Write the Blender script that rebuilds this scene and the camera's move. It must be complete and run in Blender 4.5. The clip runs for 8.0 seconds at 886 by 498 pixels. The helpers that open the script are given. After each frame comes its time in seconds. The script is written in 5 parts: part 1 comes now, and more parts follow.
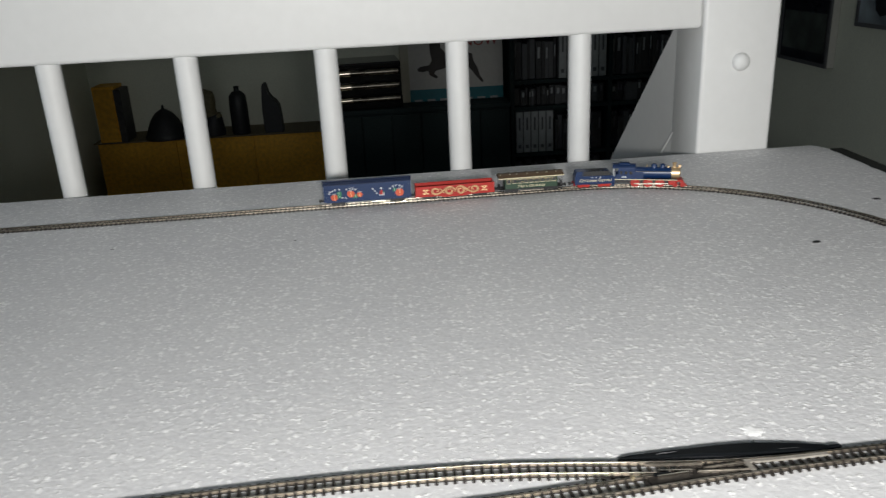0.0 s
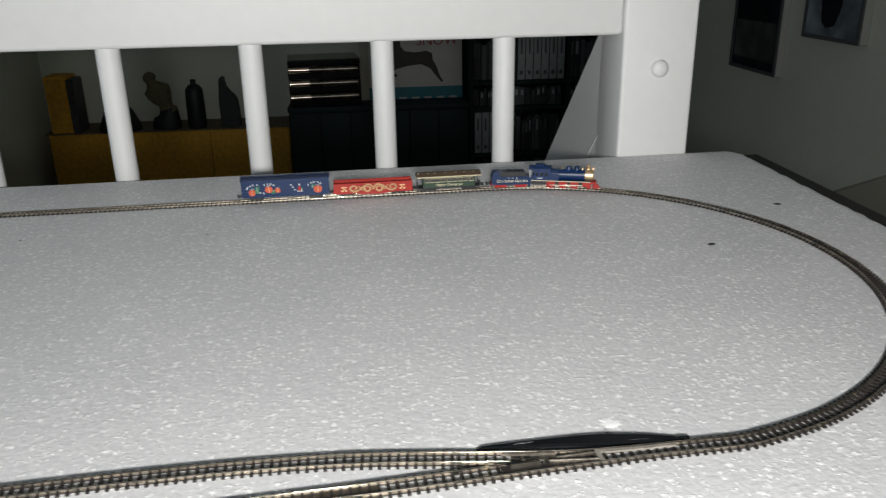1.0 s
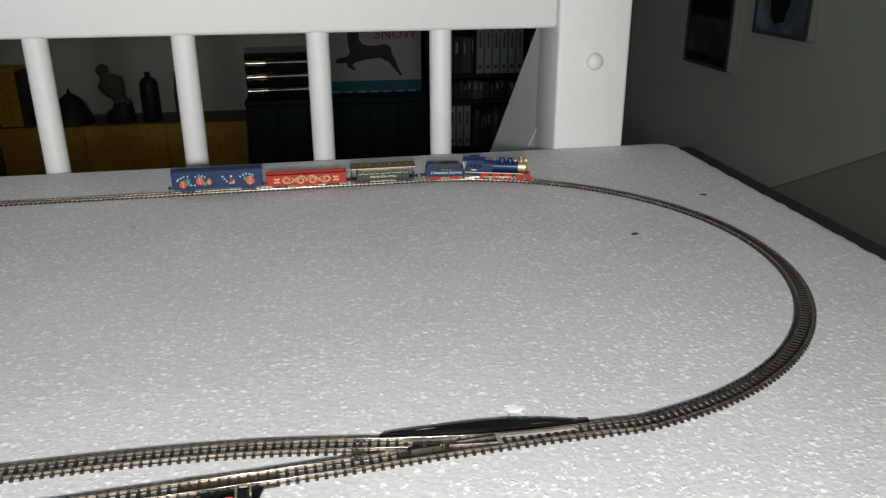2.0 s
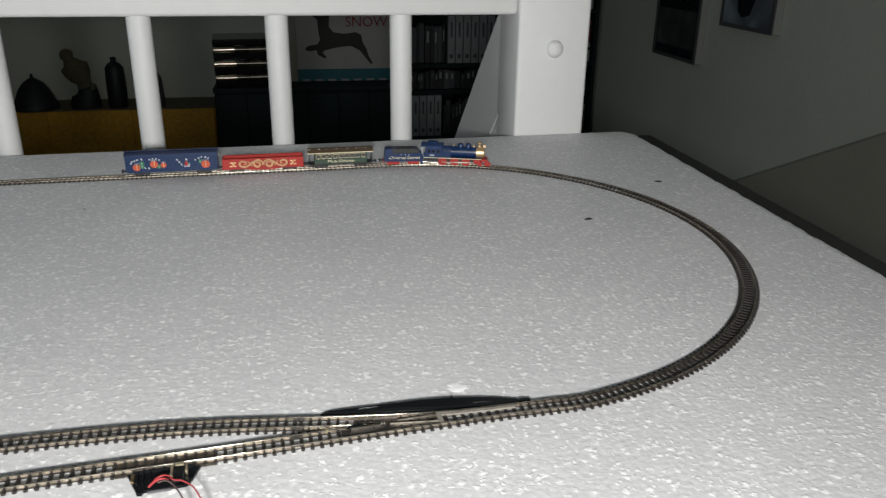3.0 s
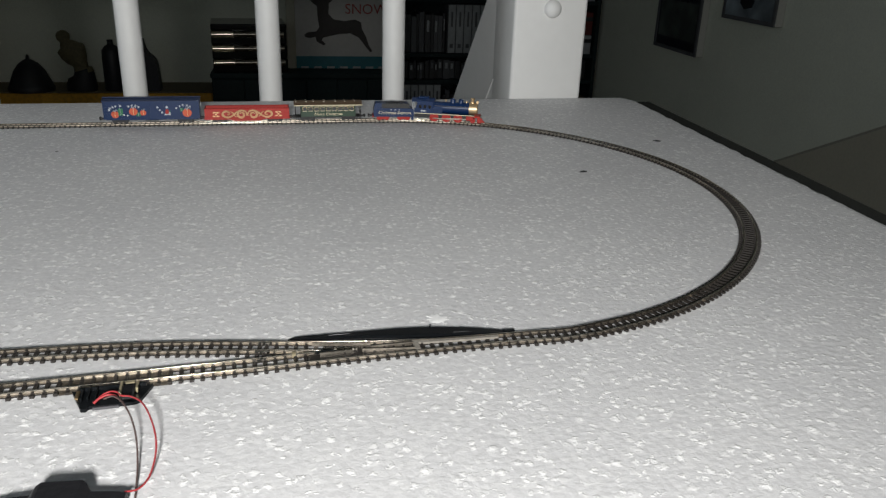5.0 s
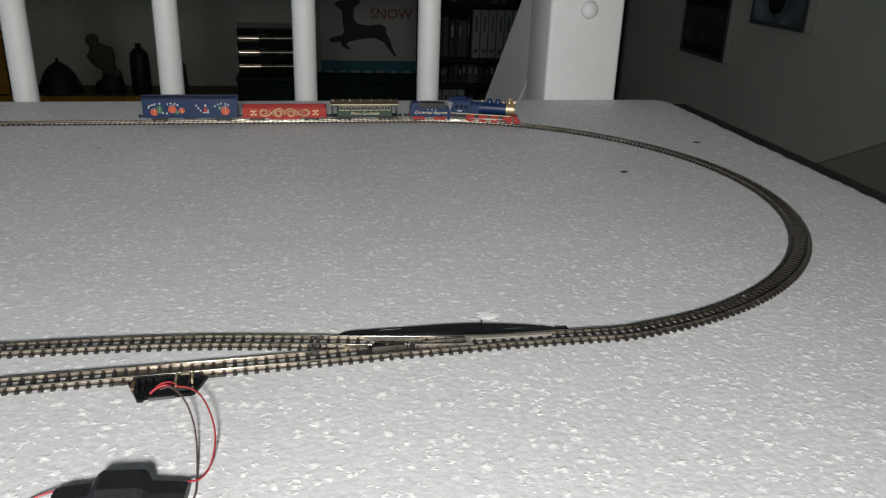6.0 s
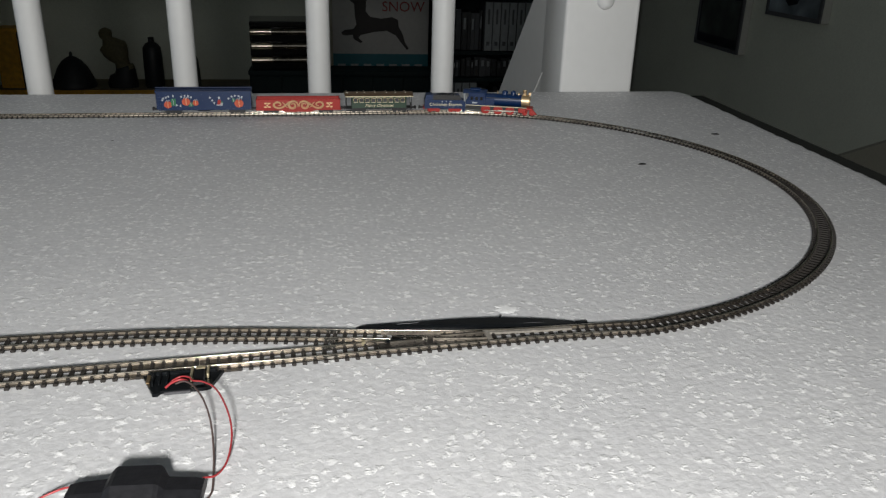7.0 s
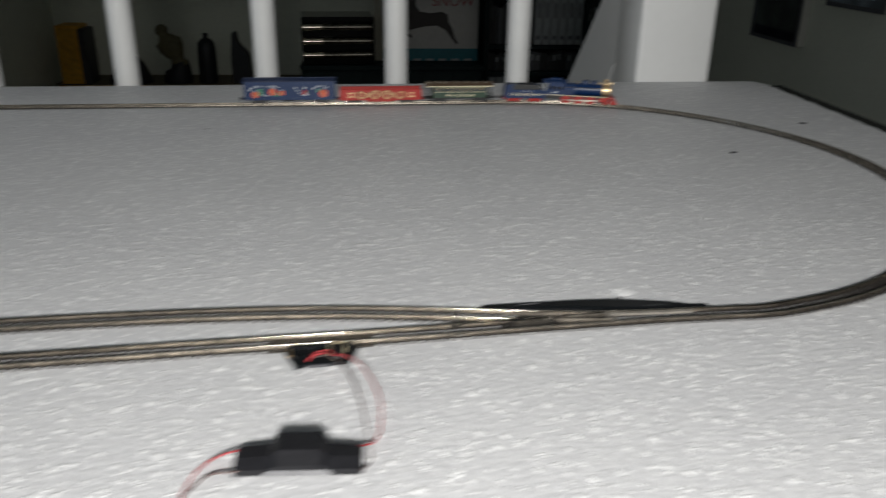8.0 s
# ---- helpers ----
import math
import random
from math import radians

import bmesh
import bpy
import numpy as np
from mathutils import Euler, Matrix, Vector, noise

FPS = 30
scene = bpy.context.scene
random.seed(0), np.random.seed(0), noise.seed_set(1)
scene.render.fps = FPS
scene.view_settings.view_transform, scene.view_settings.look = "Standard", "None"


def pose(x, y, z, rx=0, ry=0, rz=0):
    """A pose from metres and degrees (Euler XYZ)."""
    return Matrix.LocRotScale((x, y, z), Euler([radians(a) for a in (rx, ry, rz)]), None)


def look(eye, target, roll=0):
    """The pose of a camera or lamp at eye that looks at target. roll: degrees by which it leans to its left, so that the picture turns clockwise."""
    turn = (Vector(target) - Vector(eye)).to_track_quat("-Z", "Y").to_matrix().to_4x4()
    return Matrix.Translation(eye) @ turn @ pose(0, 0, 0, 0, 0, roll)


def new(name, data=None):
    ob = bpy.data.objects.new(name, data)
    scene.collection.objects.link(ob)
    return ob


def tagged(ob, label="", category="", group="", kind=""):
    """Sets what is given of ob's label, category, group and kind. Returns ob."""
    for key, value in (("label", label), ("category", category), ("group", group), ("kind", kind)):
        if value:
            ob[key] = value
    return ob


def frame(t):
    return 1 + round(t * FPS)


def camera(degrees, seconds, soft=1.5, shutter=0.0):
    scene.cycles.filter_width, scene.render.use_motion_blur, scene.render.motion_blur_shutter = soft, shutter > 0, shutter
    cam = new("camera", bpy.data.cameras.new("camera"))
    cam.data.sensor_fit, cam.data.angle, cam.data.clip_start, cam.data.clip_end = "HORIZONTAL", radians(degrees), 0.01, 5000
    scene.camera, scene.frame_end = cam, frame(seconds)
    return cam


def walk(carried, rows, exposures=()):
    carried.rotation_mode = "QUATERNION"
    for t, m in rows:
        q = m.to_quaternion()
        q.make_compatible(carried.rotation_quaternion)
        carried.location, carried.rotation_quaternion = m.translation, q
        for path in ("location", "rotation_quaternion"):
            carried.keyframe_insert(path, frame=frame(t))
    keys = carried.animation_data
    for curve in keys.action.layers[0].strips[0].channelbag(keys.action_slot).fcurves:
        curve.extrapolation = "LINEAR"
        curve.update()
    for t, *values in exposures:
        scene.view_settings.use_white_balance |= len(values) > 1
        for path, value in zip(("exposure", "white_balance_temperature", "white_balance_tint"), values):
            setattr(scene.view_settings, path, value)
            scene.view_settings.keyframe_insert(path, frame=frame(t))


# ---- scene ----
cam = camera(59.1, 8.0, soft=1.25, shutter=0.5)
PATH = [
    (0, (0.0066, -0.0129, 0.1878), (0.0166, 0.1744, 0.1183), -2.8),
    (0.5, (0.0263, -0.0178, 0.1878), (0.0419, 0.1690, 0.1182), -1.7),
    (1, (0.0449, -0.0256, 0.1886), (0.0640, 0.1608, 0.1186), -0.9),
    (1.5, (0.0615, -0.0308, 0.1880), (0.0854, 0.1549, 0.1175), -0.6),
    (3, (0.0821, -0.0369, 0.1830), (0.1168, 0.1458, 0.1094), 0.8),
    (3.5, (0.0963, -0.0438, 0.1798), (0.1351, 0.1377, 0.1054), 1.3),
    (4, (0.1057, -0.0423, 0.1730), (0.1467, 0.1384, 0.0979), 1.6),
    (4.5, (0.0983, -0.0346, 0.1548), (0.1364, 0.1470, 0.0803), 1.8),
    (4.7, (0.0950, -0.0310, 0.1480), (0.1319, 0.1509, 0.0736), 1.9),
    (5.8, (0.0820, -0.0260, 0.1430), (0.1133, 0.1573, 0.0694), 2.0),
    (6, (0.0792, -0.0245, 0.1403), (0.1096, 0.1591, 0.0671), 2.0),
    (6.5, (0.0783, -0.0227, 0.1397), (0.1074, 0.1608, 0.0657), 1.9),
    (7, (0.0775, -0.0197, 0.1381), (0.1049, 0.1637, 0.0633), 1.7),
    (7.5, (0.0743, -0.0179, 0.1378), (0.0999, 0.1655, 0.0623), 1.5),
    (7.7, (0.0716, -0.0183, 0.1374), (0.0963, 0.1651, 0.0619), 1.4),
    (7.8, (0.0680, -0.0189, 0.1369), (0.0915, 0.1647, 0.0613), 1.4),
    (7.9, (0.0600, -0.0202, 0.1359), (0.0810, 0.1636, 0.0601), 1.2),
    (8, (0.0468, -0.0223, 0.1341), (0.0635, 0.1619, 0.0580), 0.9),
]
walk(cam, [(t, look(eye, target, roll)) for t, eye, target, roll in PATH],
     [(0, 0.42), (1.5, 0.35), (3, 0.22), (4, 0.20), (4.5, 0.10), (6, -0.17), (8, -0.23)])

# ---- light ----
world = bpy.data.worlds.new("room_dark")
scene.world = world
world.use_nodes = True
world.node_tree.nodes["Background"].inputs[0].default_value = (0.55, 0.62, 0.75, 1)
world.node_tree.nodes["Background"].inputs[1].default_value = 0.02
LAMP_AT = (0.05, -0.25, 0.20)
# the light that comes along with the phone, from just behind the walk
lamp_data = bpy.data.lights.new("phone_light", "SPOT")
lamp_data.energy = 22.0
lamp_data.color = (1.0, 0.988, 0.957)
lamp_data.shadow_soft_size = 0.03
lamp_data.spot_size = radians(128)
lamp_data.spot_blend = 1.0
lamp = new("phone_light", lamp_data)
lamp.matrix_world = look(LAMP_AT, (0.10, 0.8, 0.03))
# added cool fill from the left, set in an assumed window of the west wall
cool_fill_data = bpy.data.lights.new("cool_fill_light", "AREA")
cool_fill_data.shape, cool_fill_data.size, cool_fill_data.size_y = "RECTANGLE", 0.86, 0.96
cool_fill_data.energy = 3.6
cool_fill_data.color = (0.72, 0.86, 1.0)
cool_fill = new("cool_fill_light", cool_fill_data)
cool_fill.matrix_world = look((-1.655, 0.35, 0.25), (1.0, 0.35, 0.25))

# ---- materials ----
def ramp(nodes, stops):
    r = nodes.new("ShaderNodeValToRGB")
    el = r.color_ramp.elements
    while len(el) < len(stops):
        el.new(0.5)
    for e, (p, c) in zip(el, stops):
        e.position, e.color = p, (*c, 1)
    return r


def paint(name, base, rough=0.5, metal=0.0, grain=400.0, vary=0.08, bump=0.05, spec=0.5, blotch=6.0, dirt=0.05, coat=0.0):
    """A surface with grain and blotches at two scales, in metres."""
    m = bpy.data.materials.new(name)
    m.use_nodes = True
    nt = m.node_tree
    n, l = nt.nodes, nt.links
    b = n["Principled BSDF"]
    co = n.new("ShaderNodeTexCoord")
    fine = n.new("ShaderNodeTexNoise")
    fine.inputs["Scale"].default_value, fine.inputs["Detail"].default_value = grain, 3
    broad = n.new("ShaderNodeTexNoise")
    broad.inputs["Scale"].default_value, broad.inputs["Detail"].default_value = blotch, 4
    info = n.new("ShaderNodeObjectInfo")
    l.new(co.outputs["Object"], fine.inputs["Vector"])
    l.new(co.outputs["Object"], broad.inputs["Vector"])
    lo = [max(0.0, c * (1 - vary)) for c in base]
    hi = [min(1.0, c * (1 + vary)) for c in base]
    r1 = ramp(n, [(0.3, lo), (0.7, hi)])
    l.new(fine.outputs["Fac"], r1.inputs[0])
    r2 = ramp(n, [(0.35, (1 - dirt,) * 3), (0.65, (1, 1, 1))])
    l.new(broad.outputs["Fac"], r2.inputs[0])
    mix = n.new("ShaderNodeMix")
    mix.data_type, mix.blend_type = "RGBA", "MULTIPLY"
    mix.inputs[0].default_value = 1.0
    l.new(r1.outputs[0], mix.inputs[6])
    l.new(r2.outputs[0], mix.inputs[7])
    hsv = n.new("ShaderNodeHueSaturation")
    val = n.new("ShaderNodeMapRange")
    val.inputs[3].default_value, val.inputs[4].default_value = 1 - vary * 0.6, 1 + vary * 0.6
    l.new(info.outputs["Random"], val.inputs[0])
    l.new(val.outputs[0], hsv.inputs["Value"])
    l.new(mix.outputs[2], hsv.inputs["Color"])
    l.new(hsv.outputs[0], b.inputs["Base Color"])
    rr = n.new("ShaderNodeMapRange")
    rr.inputs[3].default_value, rr.inputs[4].default_value = max(0.03, rough - 0.08), min(1, rough + 0.08)
    l.new(broad.outputs["Fac"], rr.inputs[0])
    l.new(rr.outputs[0], b.inputs["Roughness"])
    b.inputs["Metallic"].default_value = metal
    b.inputs["Specular IOR Level"].default_value = spec
    b.inputs["Coat Weight"].default_value = coat
    if bump:
        bp = n.new("ShaderNodeBump")
        bp.inputs["Strength"].default_value, bp.inputs["Distance"].default_value = bump, 0.3 / grain
        l.new(fine.outputs["Fac"], bp.inputs["Height"])
        l.new(bp.outputs[0], b.inputs["Normal"])
    return m


def foam_material():
    """Moulded white polystyrene: fused beads, glints off some facets painted near-white."""
    m = bpy.data.materials.new("polystyrene")
    m.use_nodes = True
    nt = m.node_tree
    n, l = nt.nodes, nt.links
    b = n["Principled BSDF"]
    co = n.new("ShaderNodeTexCoord")
    def noise_at(scale, detail):
        t = n.new("ShaderNodeTexNoise")
        t.inputs["Scale"].default_value, t.inputs["Detail"].default_value = scale, detail
        l.new(co.outputs["Object"], t.inputs["Vector"])
        return t
    def blend(kind, a, c, fac=1.0):
        x = n.new("ShaderNodeMix")
        x.data_type, x.blend_type = "RGBA", kind
        x.inputs[0].default_value = fac
        l.new(a, x.inputs[6])
        l.new(c, x.inputs[7])
        return x.outputs[2]
    wob = noise_at(700, 3)
    warped = blend("LINEAR_LIGHT", co.outputs["Object"], wob.outputs["Color"], 0.0018)
    def cells_at(scale, feature="F1"):
        v = n.new("ShaderNodeTexVoronoi")
        v.voronoi_dimensions, v.feature = "2D", feature
        v.inputs["Scale"].default_value = scale
        l.new(warped, v.inputs["Vector"])
        return v
    cells, edge = cells_at(380), cells_at(380, "DISTANCE_TO_EDGE")
    sep = n.new("ShaderNodeSeparateColor")
    l.new(cells.outputs["Color"], sep.inputs[0])
    tone = ramp(n, [(0.0, (0.635, 0.635, 0.645)), (0.6, (0.660, 0.660, 0.670)), (1.0, (0.69, 0.69, 0.695))])
    l.new(sep.outputs[0], tone.inputs[0])
    groove = ramp(n, [(0.0, (0.965,) * 3), (0.12, (1, 1, 1))])
    l.new(edge.outputs["Distance"], groove.inputs[0])
    base = blend("MULTIPLY", tone.outputs[0], groove.outputs[0])
    fine = ramp(n, [(0.34, (0.925,) * 3), (0.66, (1.03,) * 3)])
    lumps = noise_at(400, 2)
    l.new(lumps.outputs["Fac"], fine.inputs[0])
    base = blend("MULTIPLY", base, fine.outputs[0])
    # torch glints on bead facets, put into the colour as near-white flecks
    painted_glints = []
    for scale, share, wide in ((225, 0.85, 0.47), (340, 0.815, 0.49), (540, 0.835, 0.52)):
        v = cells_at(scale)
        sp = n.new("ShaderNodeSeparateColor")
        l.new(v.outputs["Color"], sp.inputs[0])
        glint = ramp(n, [(share, (0, 0, 0)), (min(0.99, share + 0.12), (1, 1, 1))])
        l.new(sp.outputs[0], glint.inputs[0])
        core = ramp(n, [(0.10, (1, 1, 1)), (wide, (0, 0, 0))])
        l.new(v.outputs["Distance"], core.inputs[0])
        painted_glints.append(blend("MULTIPLY", glint.outputs[0], core.outputs[0]))
    spot = blend("LIGHTEN", blend("LIGHTEN", painted_glints[0], painted_glints[1]), painted_glints[2])
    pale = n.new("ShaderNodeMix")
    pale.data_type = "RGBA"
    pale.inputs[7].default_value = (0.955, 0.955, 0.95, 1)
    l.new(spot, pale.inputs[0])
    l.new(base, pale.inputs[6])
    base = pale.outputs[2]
    soil = ramp(n, [(0.35, (0.95, 0.95, 0.955)), (0.65, (1, 1, 1))])
    l.new(noise_at(14, 5).outputs["Fac"], soil.inputs[0])
    base = blend("MULTIPLY", base, soil.outputs[0])
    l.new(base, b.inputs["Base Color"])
    gloss = ramp(n, [(0.0, (0.58,) * 3), (1.0, (0.25,) * 3)])
    l.new(spot, gloss.inputs[0])
    l.new(gloss.outputs[0], b.inputs["Roughness"])
    b.inputs["Specular IOR Level"].default_value = 0.5
    # each bead bulges a little and the flecks stand proud
    dome = n.new("ShaderNodeMath")
    dome.operation = "MULTIPLY_ADD"
    dome.inputs[1].default_value, dome.inputs[2].default_value = -0.55, 0.5
    l.new(cells.outputs["Distance"], dome.inputs[0])
    rise = n.new("ShaderNodeMath")
    rise.operation = "MULTIPLY_ADD"
    rise.inputs[1].default_value = 1.6
    l.new(spot, rise.inputs[0])
    l.new(dome.outputs[0], rise.inputs[2])
    swell = n.new("ShaderNodeMath")
    swell.operation = "MULTIPLY_ADD"
    swell.inputs[1].default_value = 0.5
    l.new(lumps.outputs["Fac"], swell.inputs[0])
    l.new(rise.outputs[0], swell.inputs[2])
    bp = n.new("ShaderNodeBump")
    bp.inputs["Strength"].default_value, bp.inputs["Distance"].default_value = 0.29, 0.0006
    l.new(swell.outputs[0], bp.inputs["Height"])
    l.new(bp.outputs[0], b.inputs["Normal"])
    return m


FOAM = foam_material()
WHITE = paint("white_lacquer", (0.68, 0.685, 0.68), 0.55, grain=90, vary=0.015, bump=0.02, blotch=3, dirt=0.03)
WALL = paint("wall_paint", (0.70, 0.735, 0.64), 0.85, grain=160, vary=0.05, bump=0.2, blotch=2, dirt=0.08)
PANEL = paint("panel_paint", (0.48, 0.465, 0.385), 0.8, grain=120, vary=0.05, bump=0.15, blotch=2, dirt=0.1)
CEIL = paint("ceiling_paint", (0.8, 0.81, 0.80), 0.9, grain=100, vary=0.03, bump=0.1)
FLOOR = paint("floor_boards", (0.16, 0.10, 0.06), 0.5, grain=40, vary=0.2, bump=0.05)
DULLTOP = paint("dull_brown_top", (0.17, 0.14, 0.085), 0.7, grain=60, vary=0.15, bump=0.03, blotch=4, dirt=0.2)
FELT = paint("dark_felt", (0.032, 0.034, 0.031), 0.95, grain=900, vary=0.2, bump=0.2, spec=0.1)
OAK = paint("amber_wood", (0.70, 0.365, 0.030), 0.5, grain=60, vary=0.18, bump=0.05, blotch=4, dirt=0.15)
BLACK = paint("black_lacquer", (0.012, 0.025, 0.027), 0.6, grain=120, vary=0.2, bump=0.02, spec=0.25)
GLOSS = paint("black_gloss", (0.008, 0.008, 0.009), 0.12, grain=60, vary=0.1, bump=0.01)
# the case strips beyond their highlight, greyed in colour
OFFGLINT = paint("off_glint_metal", (0.45, 0.42, 0.36), 0.28, metal=1.0, grain=80, vary=0.2, bump=0.02, blotch=12, dirt=0.7)
BRASS = paint("brass_trim", (0.95, 0.86, 0.70), 0.19, metal=1.0, grain=80, vary=0.1, bump=0.02, blotch=9, dirt=0.3)
DARKSTONE = paint("dark_ceramic", (0.013, 0.015, 0.02), 0.5, grain=80, vary=0.2, bump=0.1)
CLAY = paint("tan_clay", (0.17, 0.15, 0.085), 0.7, grain=80, vary=0.2, bump=0.2)
STEEL = paint("nickel_rail", (0.72, 0.665, 0.575), 0.13, metal=1.0, grain=900, vary=0.15, bump=0.06, blotch=45, dirt=0.35)
TARNISH = paint("tarnished_rail", (0.46, 0.41, 0.345), 0.42, metal=1.0, grain=900, vary=0.25, bump=0.12, blotch=160, dirt=0.45)
WORN = paint("worn_grey_plastic", (0.25, 0.23, 0.20), 0.5, grain=900, vary=0.2, bump=0.1, blotch=90, dirt=0.3)
CONTACT = paint("contact_brass", (0.62, 0.54, 0.36), 0.35, metal=0.8, grain=900, vary=0.15, bump=0.05)
DARKTIE = paint("brown_sleeper_block", (0.034, 0.025, 0.015), 0.45, grain=700, vary=0.25, bump=0.1)
TIE = paint("sleeper_plastic", (0.013, 0.010, 0.008), 0.6, grain=900, vary=0.2, bump=0.1)
PLASTIC = paint("black_plastic", (0.005, 0.006, 0.007), 0.3, grain=600, vary=0.2, bump=0.06, spec=0.1)
TAPE = paint("black_tape", (0.011, 0.011, 0.013), 0.42, grain=500, vary=0.2, bump=0.25, spec=0.3)
TAPE2 = paint("worn_tape", (0.06, 0.06, 0.066), 0.5, grain=500, vary=0.2, bump=0.25)
COPPER = paint("copper", (0.42, 0.30, 0.17), 0.4, metal=1.0, grain=900)
REDWIRE = paint("red_wire", (0.33, 0.03, 0.035), 0.4, grain=900)
BROWNWIRE = paint("brown_wire", (0.09, 0.06, 0.055), 0.4, grain=900)
BLUE = paint("blue_enamel", (0.0045, 0.023, 0.084), 0.35, grain=1500, vary=0.06, bump=0.02, spec=0.35, blotch=120)
BLUEROOF = paint("dark_blue_enamel", (0.005, 0.018, 0.066), 0.4, spec=0.35, grain=1500, vary=0.06, bump=0.02, blotch=120)
RED = paint("red_enamel", (0.37, 0.020, 0.014), 0.4, spec=0.35, grain=1500, vary=0.06, bump=0.02, blotch=120)
GREEN = paint("green_enamel", (0.016, 0.046, 0.024), 0.45, grain=1500, vary=0.08, bump=0.02, blotch=120)
BROWN = paint("brown_roof", (0.075, 0.045, 0.022), 0.5, grain=1500, vary=0.1, bump=0.03, blotch=120)
CREAM = paint("cream_print", (0.74, 0.66, 0.45), 0.5, grain=1500, vary=0.05, bump=0)
GOLD = paint("gold_print", (0.80, 0.58, 0.30), 0.4, grain=1500, vary=0.05, bump=0)
GOLDMETAL = paint("gold_plate", (0.66, 0.49, 0.29), 0.42, metal=0.85, grain=1500, vary=0.05, bump=0.02)
WHITEPRINT = paint("white_print", (0.46, 0.49, 0.52), 0.5, grain=1500, vary=0.03, bump=0)
GREENPRINT = paint("green_print", (0.02, 0.16, 0.07), 0.5, grain=1500, vary=0.1, bump=0)
ORANGE = paint("orange_print", (0.55, 0.085, 0.03), 0.5, grain=1500, vary=0.1, bump=0)
SOOT = paint("black_iron", (0.01, 0.01, 0.011), 0.5, grain=1500, vary=0.2, bump=0.05)
COAL = paint("coal", (0.008, 0.009, 0.011), 0.6, grain=1500, vary=0.4, bump=0.6)
PAPER = paint("white_cover", (0.53, 0.515, 0.495), 0.5, grain=60, vary=0.04, bump=0.01)
TEAL = paint("teal_cover", (0.01, 0.15, 0.19), 0.5, grain=60, vary=0.08, bump=0.01)
INK = paint("dark_ink", (0.045, 0.038, 0.036), 0.6, grain=60, vary=0.1, bump=0)
REDINK = paint("red_ink", (0.32, 0.06, 0.055), 0.6, grain=60, vary=0.05, bump=0)
GREYBOX = paint("grey_card", (0.35, 0.37, 0.385), 0.5, grain=60, vary=0.1, bump=0.02)
GREYPRINT = paint("grey_print", (0.10, 0.105, 0.115), 0.5, grain=60, vary=0.1, bump=0)
REDBOOK = paint("red_cover", (0.13, 0.022, 0.02), 0.5, grain=60, vary=0.15, bump=0.02)
DARKBOOK = paint("dark_cover", (0.04, 0.042, 0.046), 0.45, grain=60, vary=0.35, bump=0.02)
SKY_PRINT = paint("picture_print", (0.24, 0.29, 0.33), 0.35, grain=12, vary=0.35, bump=0, blotch=9, dirt=0.5)
DARK_PRINT = paint("dark_picture_print", (0.012, 0.015, 0.022), 0.3, grain=10, vary=0.4, bump=0, blotch=6, dirt=0.5)
TRIM = paint("weathered_trim", (0.34, 0.33, 0.28), 0.8, grain=120, vary=0.1, bump=0.1)
DUSK_PRINT = paint("dusk_print", (0.07, 0.085, 0.08), 0.4, grain=12, vary=0.35, bump=0, blotch=9, dirt=0.5)
CANVAS = paint("pale_canvas", (0.5, 0.5, 0.46), 0.8, grain=120, vary=0.05, bump=0.1)
BLUISHGLASS = paint("bluish_pane", (0.10, 0.13, 0.17), 0.1, grain=8, vary=0.05, bump=0)
GLOSSWHITE = paint("glossy_white", (0.93, 0.93, 0.93), 0.12, grain=300, vary=0.03, bump=0.2)

# ---- building helpers ----
def part(name, bm, material, parent=None, label=""):
    me = bpy.data.meshes.new(name)
    bmesh.ops.recalc_face_normals(bm, faces=bm.faces)
    bm.to_mesh(me)
    bm.free()
    me.materials.append(material)
    ob = new(name, me)
    ob.parent = parent
    if label:
        tagged(ob, label)
    return ob


def thing(name, label, category, group="", kind="", at=None):
    ob = new(name)
    ob.empty_display_size = 0.01
    if at is not None:
        ob.matrix_world = at
    return tagged(ob, label, category, group, kind)


def box(bm, x0, x1, y0, y1, z0, z1, bevel=0.0, seg=1):
    m = Matrix.Translation(((x0 + x1) / 2, (y0 + y1) / 2, (z0 + z1) / 2)) @ Matrix.Diagonal((x1 - x0, y1 - y0, z1 - z0, 1))
    r = bmesh.ops.create_cube(bm, size=1, matrix=m)
    if bevel:
        es = list({e for v in r["verts"] for e in v.link_edges})
        bmesh.ops.bevel(bm, geom=es, offset=bevel, segments=seg, affect="EDGES", profile=0.5)
    return bm


def B(*a, **k):
    return box(bmesh.new(), *a, **k)


def cyl(bm, a, b, r, r2=None, seg=16):
    a, b = Vector(a), Vector(b)
    m = Matrix.Translation((a + b) / 2) @ (b - a).to_track_quat("Z", "Y").to_matrix().to_4x4()
    bmesh.ops.create_cone(bm, cap_ends=True, segments=seg, radius1=r, radius2=r if r2 is None else r2, depth=(b - a).length, matrix=m)
    return bm


def C(*a, **k):
    return cyl(bmesh.new(), *a, **k)


def prism(bm, outline, axis, lo, hi):
    """An outline of two coordinates, drawn out along an axis from lo to hi."""
    def place(p, d):
        return {"x": (d, p[0], p[1]), "y": (p[0], d, p[1]), "z": (p[0], p[1], d)}[axis]
    a = [bm.verts.new(place(p, lo)) for p in outline]
    b = [bm.verts.new(place(p, hi)) for p in outline]
    k = len(outline)
    bm.faces.new(a)
    bm.faces.new(b[::-1])
    for i in range(k):
        bm.faces.new((a[i], b[i], b[(i + 1) % k], a[(i + 1) % k]))
    return bm


def PR(*a):
    return prism(bmesh.new(), *a)


